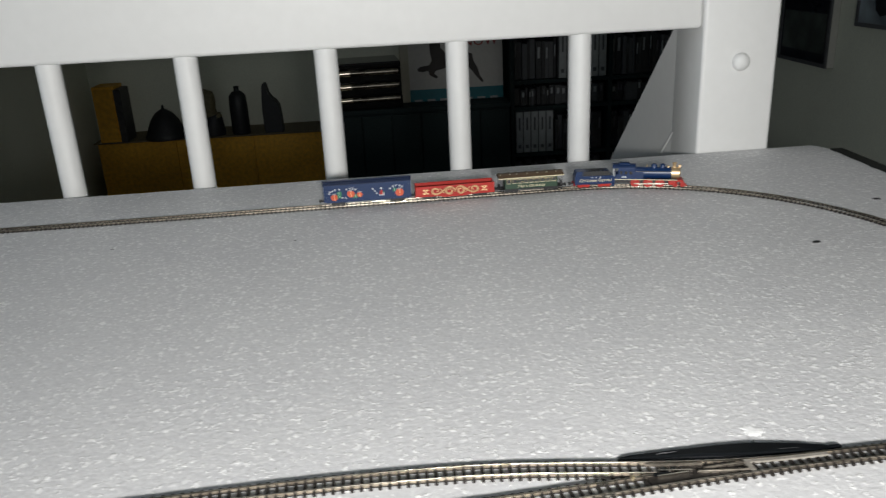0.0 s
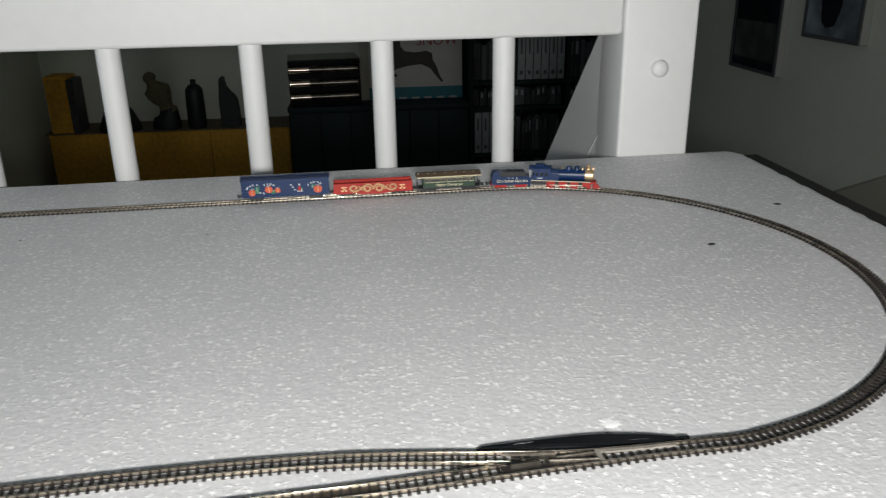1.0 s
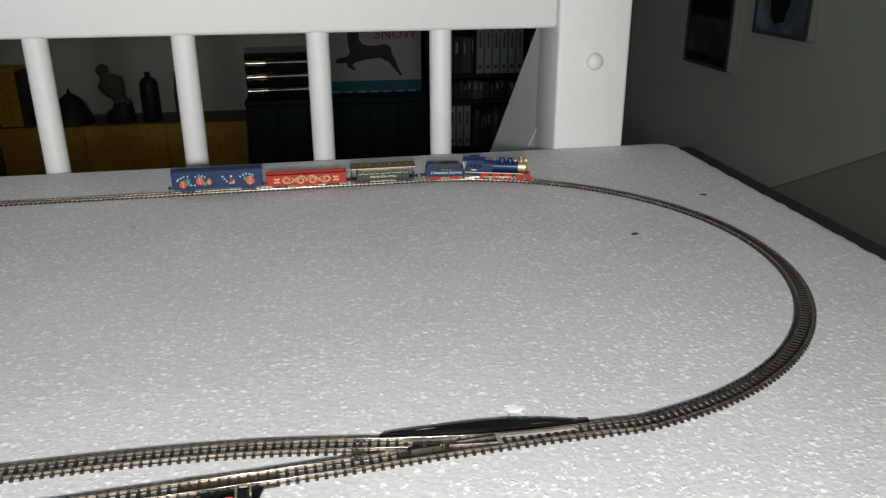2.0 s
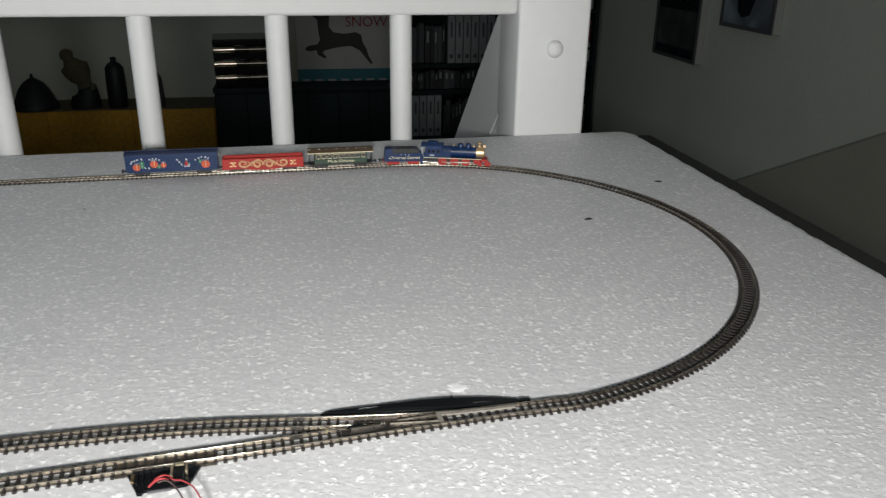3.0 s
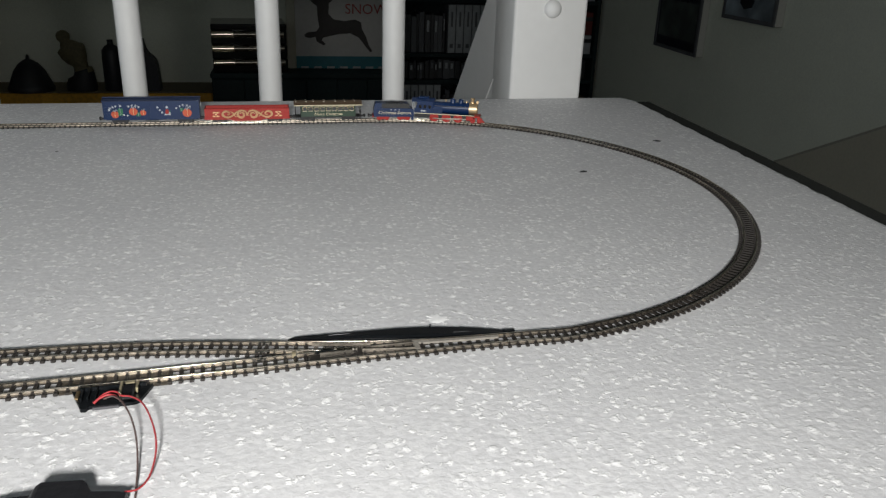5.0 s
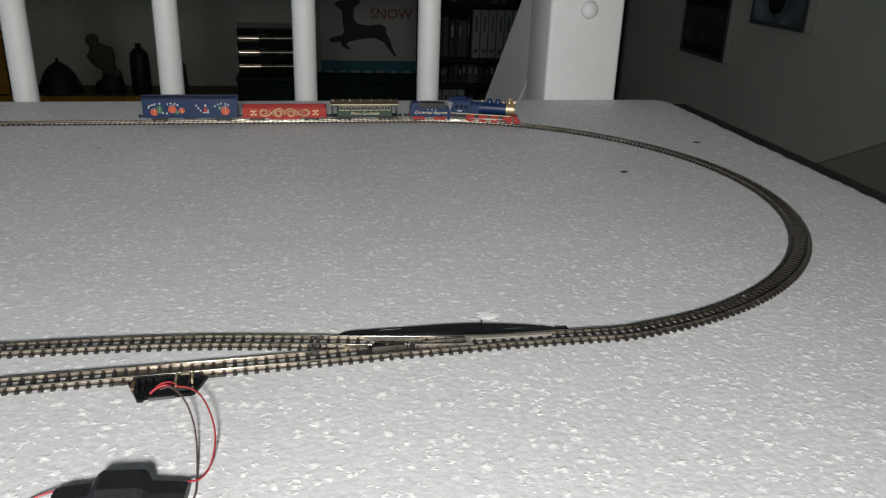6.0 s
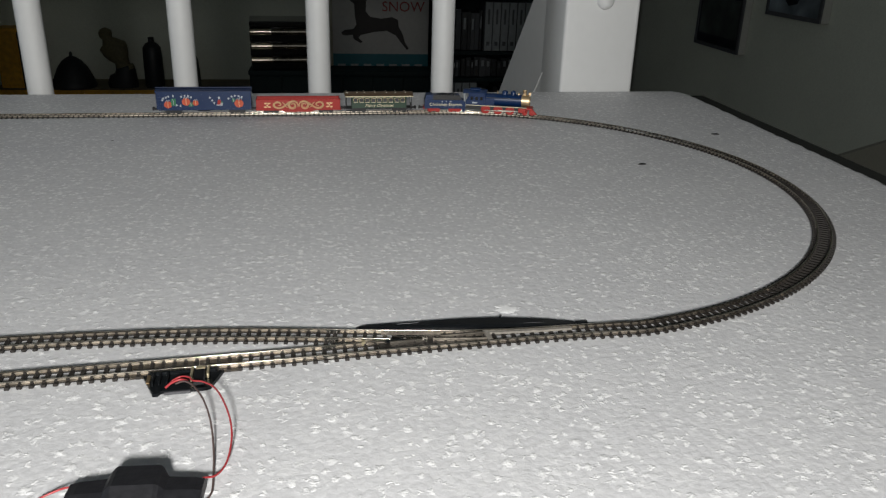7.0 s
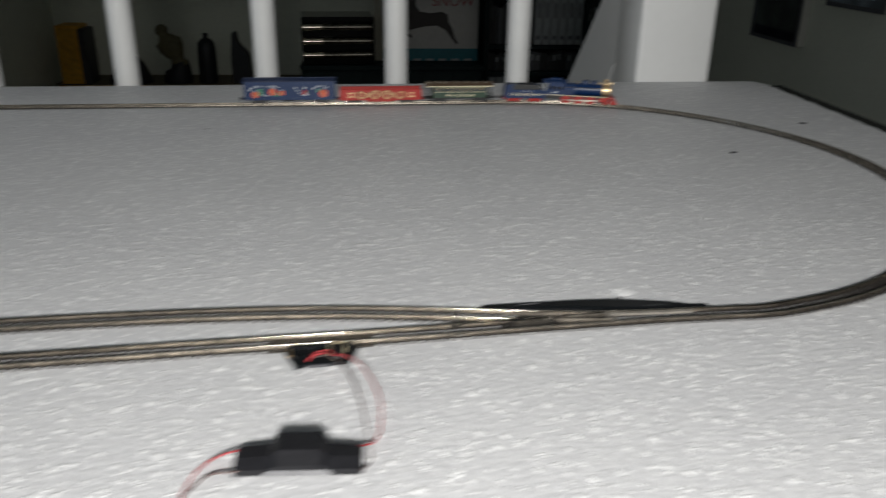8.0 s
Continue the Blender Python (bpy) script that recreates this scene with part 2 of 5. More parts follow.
def spin(profile, seg=24, at=(0, 0, 0), sx=1.0, sy=1.0):
    """A turned body from (radius, height) pairs."""
    bm = bmesh.new()
    rings = []
    for r, z in profile:
        rings.append([bm.verts.new((at[0] + sx * r * math.cos(2 * math.pi * i / seg), at[1] + sy * r * math.sin(2 * math.pi * i / seg), at[2] + z)) for i in range(seg)])
    for a, b in zip(rings, rings[1:]):
        for i in range(seg):
            bm.faces.new((a[i], a[(i + 1) % seg], b[(i + 1) % seg], b[i]))
    bm.faces.new(rings[0][::-1])
    bm.faces.new(rings[-1])
    return bm


def loft(rings_at, seg=16):
    """One skin over ellipses (centre, half widths across x and y, lean)."""
    bm = bmesh.new()
    rings = []
    for (x, y, z), a, b, lean in rings_at:
        c, d = math.cos(lean), math.sin(lean)
        rings.append([bm.verts.new((x + a * c * math.cos(u), y + b * math.sin(u), z + a * d * math.cos(u))) for u in (2 * math.pi * k / seg for k in range(seg))])
    for p, q in zip(rings, rings[1:]):
        for i in range(seg):
            bm.faces.new((p[i], p[(i + 1) % seg], q[(i + 1) % seg], q[i]))
    bm.faces.new(rings[0][::-1])
    bm.faces.new(rings[-1])
    return bm


def smooth(ob, angle=40):
    ob.data.shade_smooth()
    ob.data.set_sharp_from_angle(angle=radians(angle))
    return ob


def tube(points, r, seg=8):
    """A wire through the points."""
    pts = spline([Vector(p) for p in points], 8)
    bm = bmesh.new()
    rings = []
    for i, p in enumerate(pts):
        d = (pts[min(i + 1, len(pts) - 1)] - pts[max(i - 1, 0)]).normalized()
        u = d.cross(Vector((0, 0, 1)))
        u = u.normalized() if u.length > 1e-4 else Vector((1, 0, 0))
        w = u.cross(d)
        rings.append([bm.verts.new(p + r * (math.cos(a) * u + math.sin(a) * w)) for a in (2 * math.pi * k / seg for k in range(seg))])
    for a, b in zip(rings, rings[1:]):
        for k in range(seg):
            bm.faces.new((a[k], a[(k + 1) % seg], b[(k + 1) % seg], b[k]))
    bm.faces.new(rings[0][::-1])
    bm.faces.new(rings[-1])
    return bm


def spline(pts, n=10):
    """Catmull-Rom through the points."""
    out = []
    q = [2 * pts[0] - pts[1], *pts, 2 * pts[-1] - pts[-2]]
    for i in range(1, len(q) - 2):
        a, b, c, d = q[i - 1], q[i], q[i + 1], q[i + 2]
        for k in range(n):
            t = k / n
            out.append(0.5 * (2 * b + (c - a) * t + (2 * a - 5 * b + 4 * c - d) * t * t + (3 * b - a - 3 * c + d) * t ** 3))
    out.append(pts[-1])
    return out


def lettering(name, text, size, material, parent, m, depth=0.00003, shear=0.0):
    cu = bpy.data.curves.new(name, "FONT")
    cu.body, cu.size, cu.extrude, cu.align_x, cu.align_y, cu.shear = text, size, depth, "CENTER", "CENTER", shear
    cu.resolution_u = 3
    tmp = new(name + "_curve", cu)
    me = bpy.data.meshes.new_from_object(tmp.evaluated_get(bpy.context.evaluated_depsgraph_get()))
    bpy.data.objects.remove(tmp)
    me.materials.clear()
    me.materials.append(material)
    ob = new(name, me)
    ob.parent = parent
    ob.matrix_local = m
    return ob

# ---- room ----
FLOOR_Z, TOP_Z = -1.40, 1.10
XL, XR, YF, YB = -1.62, 1.69, -1.6, 4.36

def structure(name, bm, material, label, category):
    return tagged(part(name, bm, material), label, category, "", "structure")


structure("floor", B(XL - 0.1, XR + 0.1, YF - 0.1, YB + 0.1, FLOOR_Z - 0.1, FLOOR_Z), FLOOR, "dark brown wooden floor of the dim room", "floor")
structure("ceiling", B(XL - 0.1, XR + 0.1, YF - 0.1, YB + 0.1, TOP_Z, TOP_Z + 0.1), CEIL, "plain off-white ceiling of the dim room", "ceiling")
structure("wall_north", B(XL, XR, YB, YB + 0.1, FLOOR_Z, TOP_Z), WALL, "plain grey painted wall behind the shelves", "wall")
structure("wall_east", B(XR, XR + 0.1, YF, YB + 0.1, FLOOR_Z, TOP_Z), WALL, "grey painted wall with two hung pictures", "wall")
WIN = (-0.10, 0.80, -0.25, 0.75)
bm = bmesh.new()
for y0, y1, za, zb in ((YF, WIN[0], FLOOR_Z, TOP_Z), (WIN[1], YB + 0.1, FLOOR_Z, TOP_Z), (WIN[0], WIN[1], FLOOR_Z, WIN[2]), (WIN[0], WIN[1], WIN[3], TOP_Z)):
    box(bm, XL - 0.1, XL, y0, y1, za, zb)
structure("wall_west", bm, WALL, "grey painted wall with one added, unseen window", "wall")
# unseen window, added to hold the cool fill light
window = thing("added_window", "plain white-framed window added around the cool fill light", "window", kind="structure", at=pose(XL - 0.06, 0.35, WIN[2]))
w, h = 0.449, WIN[3] - WIN[2]
for a in (B(-0.02, 0.02, -w, w, 0.001, 0.04), B(-0.02, 0.02, -w, w, h - 0.04, h - 0.001), B(-0.02, 0.02, -w, -w + 0.04, 0.0405, h - 0.0405), B(-0.02, 0.02, w - 0.04, w, 0.0405, h - 0.0405)):
    part("window_frame", a, WHITE, window)
part("pane", B(-0.004, 0.004, -w + 0.041, w - 0.041, 0.041, h - 0.041), BLUISHGLASS, window, "dim bluish pane of the added window")
structure("wall_south", B(XL, XR, YF - 0.1, YF, FLOOR_Z, TOP_Z), WALL, "plain grey painted wall of the room", "wall")

# sloping lining on the east wall
slope = lambda y: -0.249 - (y - 1.716) * 0.492
lining = thing("sloping_panel", "grey-brown sloping panel lining the lower wall", "wall panel", kind="structure", at=pose(XR, 1.6, FLOOR_Z))
z0 = FLOOR_Z
part("board", PR([(YF + 0.05 - 1.6, 0), (3.6 - 1.6, 0), (3.6 - 1.6, slope(3.6) - z0), (-0.9 - 1.6, slope(-0.9) - z0), (YF + 0.05 - 1.6, slope(-0.9) - z0)], "x", -0.026, -0.001), PANEL, lining)
part("capping", PR([(3.6 - 1.6, slope(3.6) - z0), (-0.9 - 1.6, slope(-0.9) - z0), (-0.9 - 1.6, slope(-0.9) - z0 + 0.012), (3.6 - 1.6, slope(3.6) - z0 + 0.012)], "x", -0.012, -0.001), TRIM, lining, "narrow grey-brown capping strip")
part("skirting_band", PR([(3.6 - 1.6, slope(3.6) - z0 + 0.0125), (-0.9 - 1.6, slope(-0.9) - z0 + 0.0125), (-0.9 - 1.6, slope(-0.9) - z0 + 0.105), (3.6 - 1.6, slope(3.6) - z0 + 0.105)], "x", -0.006, -0.001), WALL, lining)

# pictures on the east wall
def picture(y0, y1, z0, z1, image, label):
    t = thing("wall_picture", label, "picture", "pictures on the wall", at=pose(XR, (y0 + y1) / 2, z0))
    w, h = (y1 - y0) / 2, z1 - z0
    part("backing", B(-0.03, -0.001, -w, w, 0, h, bevel=0.002), CANVAS, t, "pale canvas-wrapped side")
    part("print", B(-0.033, -0.0302, -w + 0.014, w - 0.014, 0.014, h - 0.014), image, t)
    for a in (B(-0.037, -0.0302, -w, w, 0, 0.014), B(-0.037, -0.0302, -w, w, h - 0.014, h), B(-0.037, -0.0302, -w, -w + 0.014, 0.0142, h - 0.0142), B(-0.037, -0.0302, w - 0.014, w, 0.0142, h - 0.0142)):
        part("frame_strip", a, GREYPRINT, t, "thin dark frame strip")
    return t, w, h


t, w, h = picture(2.915, 3.30, -0.271, 0.33, DARK_PRINT, "tall dark framed picture hung on the grey wall")
part("pale_patch", B(-0.0345, -0.0332, -w + 0.03, w - 0.03, 0.05, h * 0.33), DUSK_PRINT, t)
t, w, h = picture(2.415, 2.755, -0.101, 0.35, SKY_PRINT, "framed picture with bluish print on the grey wall")
part("dark_shape", PR([(-0.02, 0.05), (-0.05, 0.12), (-0.03, 0.22), (0.01, 0.26), (0.05, 0.24), (0.08, 0.16), (0.06, 0.06), (0.03, 0.04)], "x", -0.0345, -0.0332), DARK_PRINT, t)

# ---- the bed's end rail ----
BAR = 0.0106
rail = thing("bed_rail", "white lacquered wooden bed end with round bars", "bed rail", at=pose(0, 0.7065, 0, 0, 0, 1.55))
def on_rail(name, bm, label=""):
    return smooth(part(name, bm, WHITE, rail, label))


on_rail("post", B(0.2965, 0.3695, 0.0, 0.068, FLOOR_Z, 0.62, bevel=0.0035, seg=3), "square white bed post")
on_rail("top_rail", B(-1.0, 0.296, 0.0028, 0.030, 0.1168, 0.225, bevel=0.004, seg=3), "broad white top rail")
on_rail("bottom_rail", B(-1.0, 0.296, 0.0028, 0.030, -0.21, -0.09, bevel=0.004, seg=3), "broad white bottom rail")
for x in (0.1834, 0.0678, -0.0520, -0.1765, -0.2955, -0.4195, -0.552, -0.677, -0.802, -0.927):
    on_rail("bar", C((x, 0.0145, -0.0905), (x, 0.0145, 0.1175), BAR, seg=28))
knob = on_rail("cover_cap", spin([(0.0082, 0), (0.0085, 0.002), (0.0076, 0.0048), (0.005, 0.0070), (0.0015, 0.0078)], 24), "round white screw cover cap")
knob.data.transform(pose(0.3335, 0.0001, 0.0848, 90, 0, 0))
on_rail("side_panel", PR([(0.060, 0.117), (0.074, 0.112), (0.272, -0.07), (0.272, -0.3), (0.060, -0.3)], "x", 0.2968, 0.318), "sloping white side board behind the post")
# thin white wedge, slightly proud of the sloping board
on_rail("batten", PR([(0.0610, 0.008), (0.123, -0.042), (0.114, -0.043)], "x", 0.2958, 0.2972), "thin white wedge along the sloping board")

# ---- base under the foam ----
bed = thing("layout_base", "dark felt-covered board under the polystyrene sheet", "base board", at=pose(0, 0.3, -0.06))
o = part("board", B(-0.9, 0.442, -0.5, 0.690, -0.06, -0.0302, bevel=0.003, seg=2), FELT, bed)
o.matrix_parent_inverse = bed.matrix_world.inverted()
o = part("edge_strip", B(0.4225, 0.443, -0.5, 0.712, -0.0298, -0.003, bevel=0.002, seg=2), FELT, bed, "dark felt edge strip")
o.matrix_parent_inverse = bed.matrix_world.inverted()
tagged(part("bed_platform", B(-0.95, 0.46, -0.55, 0.680, -0.2, -0.0602, bevel=0.004), FELT), "dark bed platform that carries the layout board", "bed", "", "structure")


def foam_sheet():
    """A slab with slightly ragged cut edges."""
    bm = bmesh.new()
    x0, x1, y0, y1 = -0.85, 0.4195, -0.45, 0.700
    edge = []
    def run(a, b, n, k):
        for i in range(n):
            f = i / n
            p = a.lerp(b, f)
            j = 0.0011 * noise.noise(Vector((p.x * 60, p.y * 60, k))) + 0.0006 * noise.noise(Vector((p.x * 220, p.y * 220, k + 3)))
            d = (b - a).normalized()
            edge.append(p + Vector((d.y, -d.x)) * j)
    near_l, near_r = Vector((x0, y0)), Vector((x1, y0))
    far_r, far_c, far_l = Vector((x1 + 0.002, 0.7045)), Vector((0.4105, 0.7160)), Vector((x0, 0.6720))
    run(near_l, near_r, 40, 1)
    run(near_r, far_r, 420, 2)
    run(far_r, far_c, 8, 3)
    run(far_c, far_l, 420, 4)
    run(far_l, near_l, 40, 5)
    top = [bm.verts.new((p.x, p.y, 0.0005 * noise.noise(Vector((p.x * 90, p.y * 90, 9))) - 0.0006)) for p in edge]
    cx, cy = (x0 + x1) / 2, (y0 + y1) / 2
    inner = []
    for p in edge:
        q = Vector((min(max(p.x, x0 + 0.003), x1 - 0.0022), min(max(p.y, y0 + 0.003), 0.7012 + 0.0349 * p.x)))
        inner.append(bm.verts.new((q.x, q.y, 0)))
    low = [bm.verts.new((p.x, p.y, -0.0295)) for p in edge]
    k = len(edge)
    bm.faces.new(inner)
    for i in range(k):
        j = (i + 1) % k
        bm.faces.new((inner[i], top[i], top[j], inner[j]))
        bm.faces.new((top[i], low[i], low[j], top[j]))
    bm.faces.new(low[::-1])
    bmesh.ops.remove_doubles(bm, verts=bm.verts, dist=1e-6)
    return bm


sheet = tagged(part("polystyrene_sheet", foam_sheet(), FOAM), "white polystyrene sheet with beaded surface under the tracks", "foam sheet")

# ---- tracks ----
V2 = lambda *p: Vector((p[0], p[1], 0))
CX, CY, RAD = 0.1597, 0.4225, 0.1934
def densify(pts, step=0.0005):
    out = [pts[0]]
    for a, b in zip(pts, pts[1:]):
        n = max(1, int((b - a).length / step))
        out += [a.lerp(b, k / n) for k in range(1, n + 1)]
    return out


class Route:
    """A line on the plan, walked by its length."""
    def __init__(self, pts):
        self.p = densify(pts)
        self.s = [0.0]
        for a, b in zip(self.p, self.p[1:]):
            self.s.append(self.s[-1] + (b - a).length)
        self.length = self.s[-1]

    def at(self, s):
        i = int(np.searchsorted(self.s, s))
        i = min(max(i, 1), len(self.p) - 1)
        f = (s - self.s[i - 1]) / (self.s[i] - self.s[i - 1])
        return self.p[i - 1].lerp(self.p[i], f)

    def way(self, s):
        return (self.at(min(s + 0.003, self.length)) - self.at(max(s - 0.003, 0))).normalized()

    def find(self, x, near=True):
        best = min((abs(p.x - x), s) for p, s in zip(self.p, self.s) if (p.y < 0.32) == near)
        return best[1]


arc = [V2(CX + RAD * math.sin(a), CY + RAD * math.cos(a)) for a in (math.pi * k / 120 for k in range(0, 113))]
toe = [V2(0.181, 0.2316), V2(0.165, 0.2309)]
head = [V2(-0.62, 0.5910), V2(-0.3, 0.6003), V2(-0.1, 0.6069), V2(0.03, 0.6115), V2(0.11, 0.6145)]
outer_tail = [V2(0.148, 0.2299), V2(0.131, 0.2284), V2(0.1095, 0.2265), V2(0.09, 0.2246), V2(0.07, 0.2226), V2(0.038, 0.2196), V2(0.009, 0.2174), V2(-0.03, 0.2143), V2(-0.15, 0.2038), V2(-0.3, 0.190)]
inner_tail = [V2(0.148, 0.2302), V2(0.131, 0.2301), V2(0.118, 0.2308), V2(0.105, 0.2319), V2(0.0915, 0.2333), V2(0.068, 0.2362), V2(0.052, 0.2380), V2(0.0355, 0.2394), V2(0.018, 0.2401), V2(0.0, 0.2402), V2(-0.02, 0.2399), V2(-0.04, 0.2391), V2(-0.075, 0.2370), V2(-0.15, 0.2308), V2(-0.3, 0.214)]
MAIN = Route(spline(head + arc[::7] + toe + outer_tail, 10))
BRANCH = Route(spline(head + arc[::7] + toe + inner_tail, 10))
GAUGE, SLEEP_Z, RAIL_TOP, PITCH = 0.0065, 0.0012, 0.0023, 0.0036

sleeper_bm = bmesh.new()
box(sleeper_bm, -0.00074, 0.00074, -0.0056, 0.0056, 0.0002, SLEEP_Z, bevel=0.00015)
for sy in (-1, 1):
    for dy in (-0.00062, 0.00062):
        box(sleeper_bm, -0.00042, 0.00042, sy * 0.00325 + dy - 0.00030, sy * 0.00325 + dy + 0.00030, SLEEP_Z - 0.0002, 0.00172)
SLEEPER = bpy.data.meshes.new("sleeper")
sleeper_bm.to_mesh(SLEEPER)
sleeper_bm.free()
SLEEPER.materials.append(TIE)


def sweep(route, s0, s1, offset, outline, step=0.002):
    """A bar of the given cross-section (across, up), along the route."""
    bm = bmesh.new()
    n = max(2, int((s1 - s0) / step))
    rings = []
    for i in range(n + 1):
        s = s0 + (s1 - s0) * i / n
        p, d = route.at(s), route.way(s)
        left = Vector((-d.y, d.x, 0))
        rings.append([bm.verts.new(p + left * (offset + a) + Vector((0, 0, z))) for a, z in outline])
    k = len(outline)
    for a, b in zip(rings, rings[1:]):
        for i in range(k):
            bm.faces.new((a[i], b[i], b[(i + 1) % k], a[(i + 1) % k]))
    bm.faces.new(rings[0][::-1])
    bm.faces.new(rings[-1])
    return bm


RAIL_HALF = [(0.00070, 0.00088), (0.00070, 0.0010), (0.00020, 0.00122), (0.00014, 0.00165), (0.00029, 0.00185), (0.00034, 0.00197), (0.00034, 0.00212), (0.00029, 0.00222), (0.00020, 0.00228), (0.00008, RAIL_TOP)]
RAIL_SECTION = RAIL_HALF + [(-a, z) for a, z in RAIL_HALF[::-1]]
WEB_SECTION = [(-0.00045, 0.0002), (0.00045, 0.0002), (0.00045, 0.0007), (-0.00045, 0.0007)]


def place(route, s, z=0.0):
    p, d = route.at(s), route.way(s)
    return Matrix.Translation((p.x, p.y, z)) @ Matrix.Rotation(math.atan2(d.y, d.x), 4, "Z")


def rail_part(route, s0, s1, offset, parent, label="", section=RAIL_SECTION, step=0.002):
    """A rail with a bright running head over a tarnished web and foot."""
    o = part("rail", sweep(route, s0, s1, offset, section, step), STEEL, parent, label)
    o.data.materials.append(TARNISH)
    for f in o.data.polygons:
        f.material_index = 1 if f.center.z < 0.00180 else 0
    smooth(o, 32)
    o.matrix_parent_inverse = parent.matrix_world.inverted()
    return o


def track_section(route, s0, s1, label, name="track_section"):
    mid = place(route, (s0 + s1) / 2)
    t = thing(name, label, "track", "tracks of the oval", at=mid)
    inv = mid.inverted()
    for side in (-1, 1):
        rail_part(route, s0 + 0.00004, s1 - 0.00004, side * GAUGE / 2, t)
        o = part("web", sweep(route, s0, s1, side * GAUGE / 2, WEB_SECTION), TIE, t)
        o.matrix_parent_inverse = inv
        o = part("rail_joiner", sweep(route, s1 - 0.004, s1 - 0.0003, side * GAUGE / 2, [(-0.0008, 0.00092), (0.0008, 0.00092), (0.00078, 0.0014), (0.0004, 0.0017), (-0.0004, 0.0017), (-0.00078, 0.0014)]), TARNISH, t, "small tarnished rail joiner")
        o.matrix_parent_inverse = inv
    n = int(round((s1 - s0) / PITCH))
    for i in range(n):
        o = new("sleeper", SLEEPER)
        o.parent = t
        o.matrix_local = inv @ place(route, s0 + (i + 0.5) * (s1 - s0) / n)
    return t


def sections(route, s0, s1, length, label):
    n = max(1, int(round((s1 - s0) / length)))
    for i in range(n):
        track_section(route, s0 + (s1 - s0) * i / n, s0 + (s1 - s0) * (i + 1) / n, label)

S_CURVE = MAIN.find(CX, near=False)
S_TOE = MAIN.find(0.1660)
S_MAIN_END = MAIN.find(0.0745)
S_BRANCH_END = BRANCH.find(0.0760)
sections(MAIN, 0.02, S_CURVE, 0.11, "straight nickel-silver model rail on dark brown sleepers")
sections(MAIN, S_CURVE, S_TOE, 0.1, "curved model rail on dark brown sleepers")
sections(MAIN, S_MAIN_END, MAIN.length, 0.11, "straight model track with shiny rails and brown sleepers")
sections(BRANCH, S_BRANCH_END, BRANCH.length, 0.11, "gently curved model track with brown sleepers")

# ---- turnout ----
mid = place(MAIN, (S_TOE + S_MAIN_END) / 2)
turnout = thing("turnout", "model railway turnout with a black drive housing", "turnout", at=mid)
inv = mid.inverted()
def on(t, ob):
    ob.matrix_parent_inverse = t.matrix_world.inverted()
    return ob


for route in (MAIN, BRANCH):
    for side in (-1, 1):
        on(turnout, part("web", sweep(route, S_TOE, S_MAIN_END if route is MAIN else S_BRANCH_END, side * GAUGE / 2, [(a, z * (1.0 if route is MAIN else 0.97)) for a, z in WEB_SECTION]), TIE, turnout))
BLADE_SECTION = [(-0.00052, 0.0010), (0.00052, 0.0010), (0.00050, 0.0021), (0.00034, 0.00227), (-0.00034, 0.00227), (-0.00050, 0.0021)]
S_TIP, S_FROG = S_TOE + 0.0345, S_TOE + 0.0640
rail_part(MAIN, S_TOE + 0.00004, S_MAIN_END - 0.00004, GAUGE / 2, turnout, "straight stock rail", step=0.001)
rail_part(BRANCH, S_TOE + 0.00004, S_BRANCH_END - 0.00004, -GAUGE / 2, turnout, "curved stock rail", step=0.001)
rail_part(MAIN, S_FROG + 0.0075, S_MAIN_END - 0.00004, -GAUGE / 2, turnout, step=0.001)
rail_part(BRANCH, S_FROG + 0.0055, S_BRANCH_END - 0.00004, GAUGE / 2, turnout, step=0.001)
n = int((S_MAIN_END - S_TOE) / PITCH)
for i in range(n):
    s = S_TOE + (i + 0.5) * (S_MAIN_END - S_TOE) / n
    p, q = MAIN.at(s), BRANCH.at(s)
    m = place(MAIN, s)
    o = new("sleeper", SLEEPER)
    o.parent = turnout
    o.matrix_local = inv @ m
    gap = (q - p).length
    if gap > 0.002:
        o = new("sleeper", SLEEPER)
        o.parent = turnout
        o.matrix_local = inv @ place(BRANCH, s, -0.00006)
# frog plate, points and guard rails
def metal(name, route, s0, s1, offset, outline, label="", material=None):
    return on(turnout, part(name, sweep(route, s0, s1, offset, outline, 0.001), material or STEEL, turnout, label))


metal("base_plate", MAIN, S_TIP + 0.004, S_FROG + 0.010, -0.0018, [(-0.0040, 0.0004), (0.0040, 0.0004), (0.0040, 0.00125), (-0.0040, 0.00125)], "dark brown plastic base plate", TIE)
metal("point_blade", MAIN, S_TIP, S_FROG - 0.013, -GAUGE / 2 + 0.0002, BLADE_SECTION, "dull brassy point blade", TARNISH)
metal("point_blade", BRANCH, S_TIP, S_FROG - 0.010, GAUGE / 2 - 0.0004, BLADE_SECTION, "dull brassy point blade", TARNISH)
metal("wing_rail", MAIN, S_FROG - 0.006, S_FROG + 0.006, -GAUGE / 2 + 0.0012, [(-0.0003, 0.0010), (0.0003, 0.0010), (0.0003, 0.0022), (-0.0003, 0.0022)], "short wing rail")
metal("wing_rail", BRANCH, S_FROG - 0.008, S_FROG + 0.005, GAUGE / 2 - 0.0012, [(-0.0003, 0.0010), (0.0003, 0.0010), (0.0003, 0.0022), (-0.0003, 0.0022)], "short wing rail")
metal("frog_nose", MAIN, S_FROG + 0.001, S_FROG + 0.0072, -GAUGE / 2, [(-0.0006, 0.0010), (0.0006, 0.0010), (0.0005, 0.0022), (-0.0005, 0.0022)], "dark frog nose", PLASTIC)
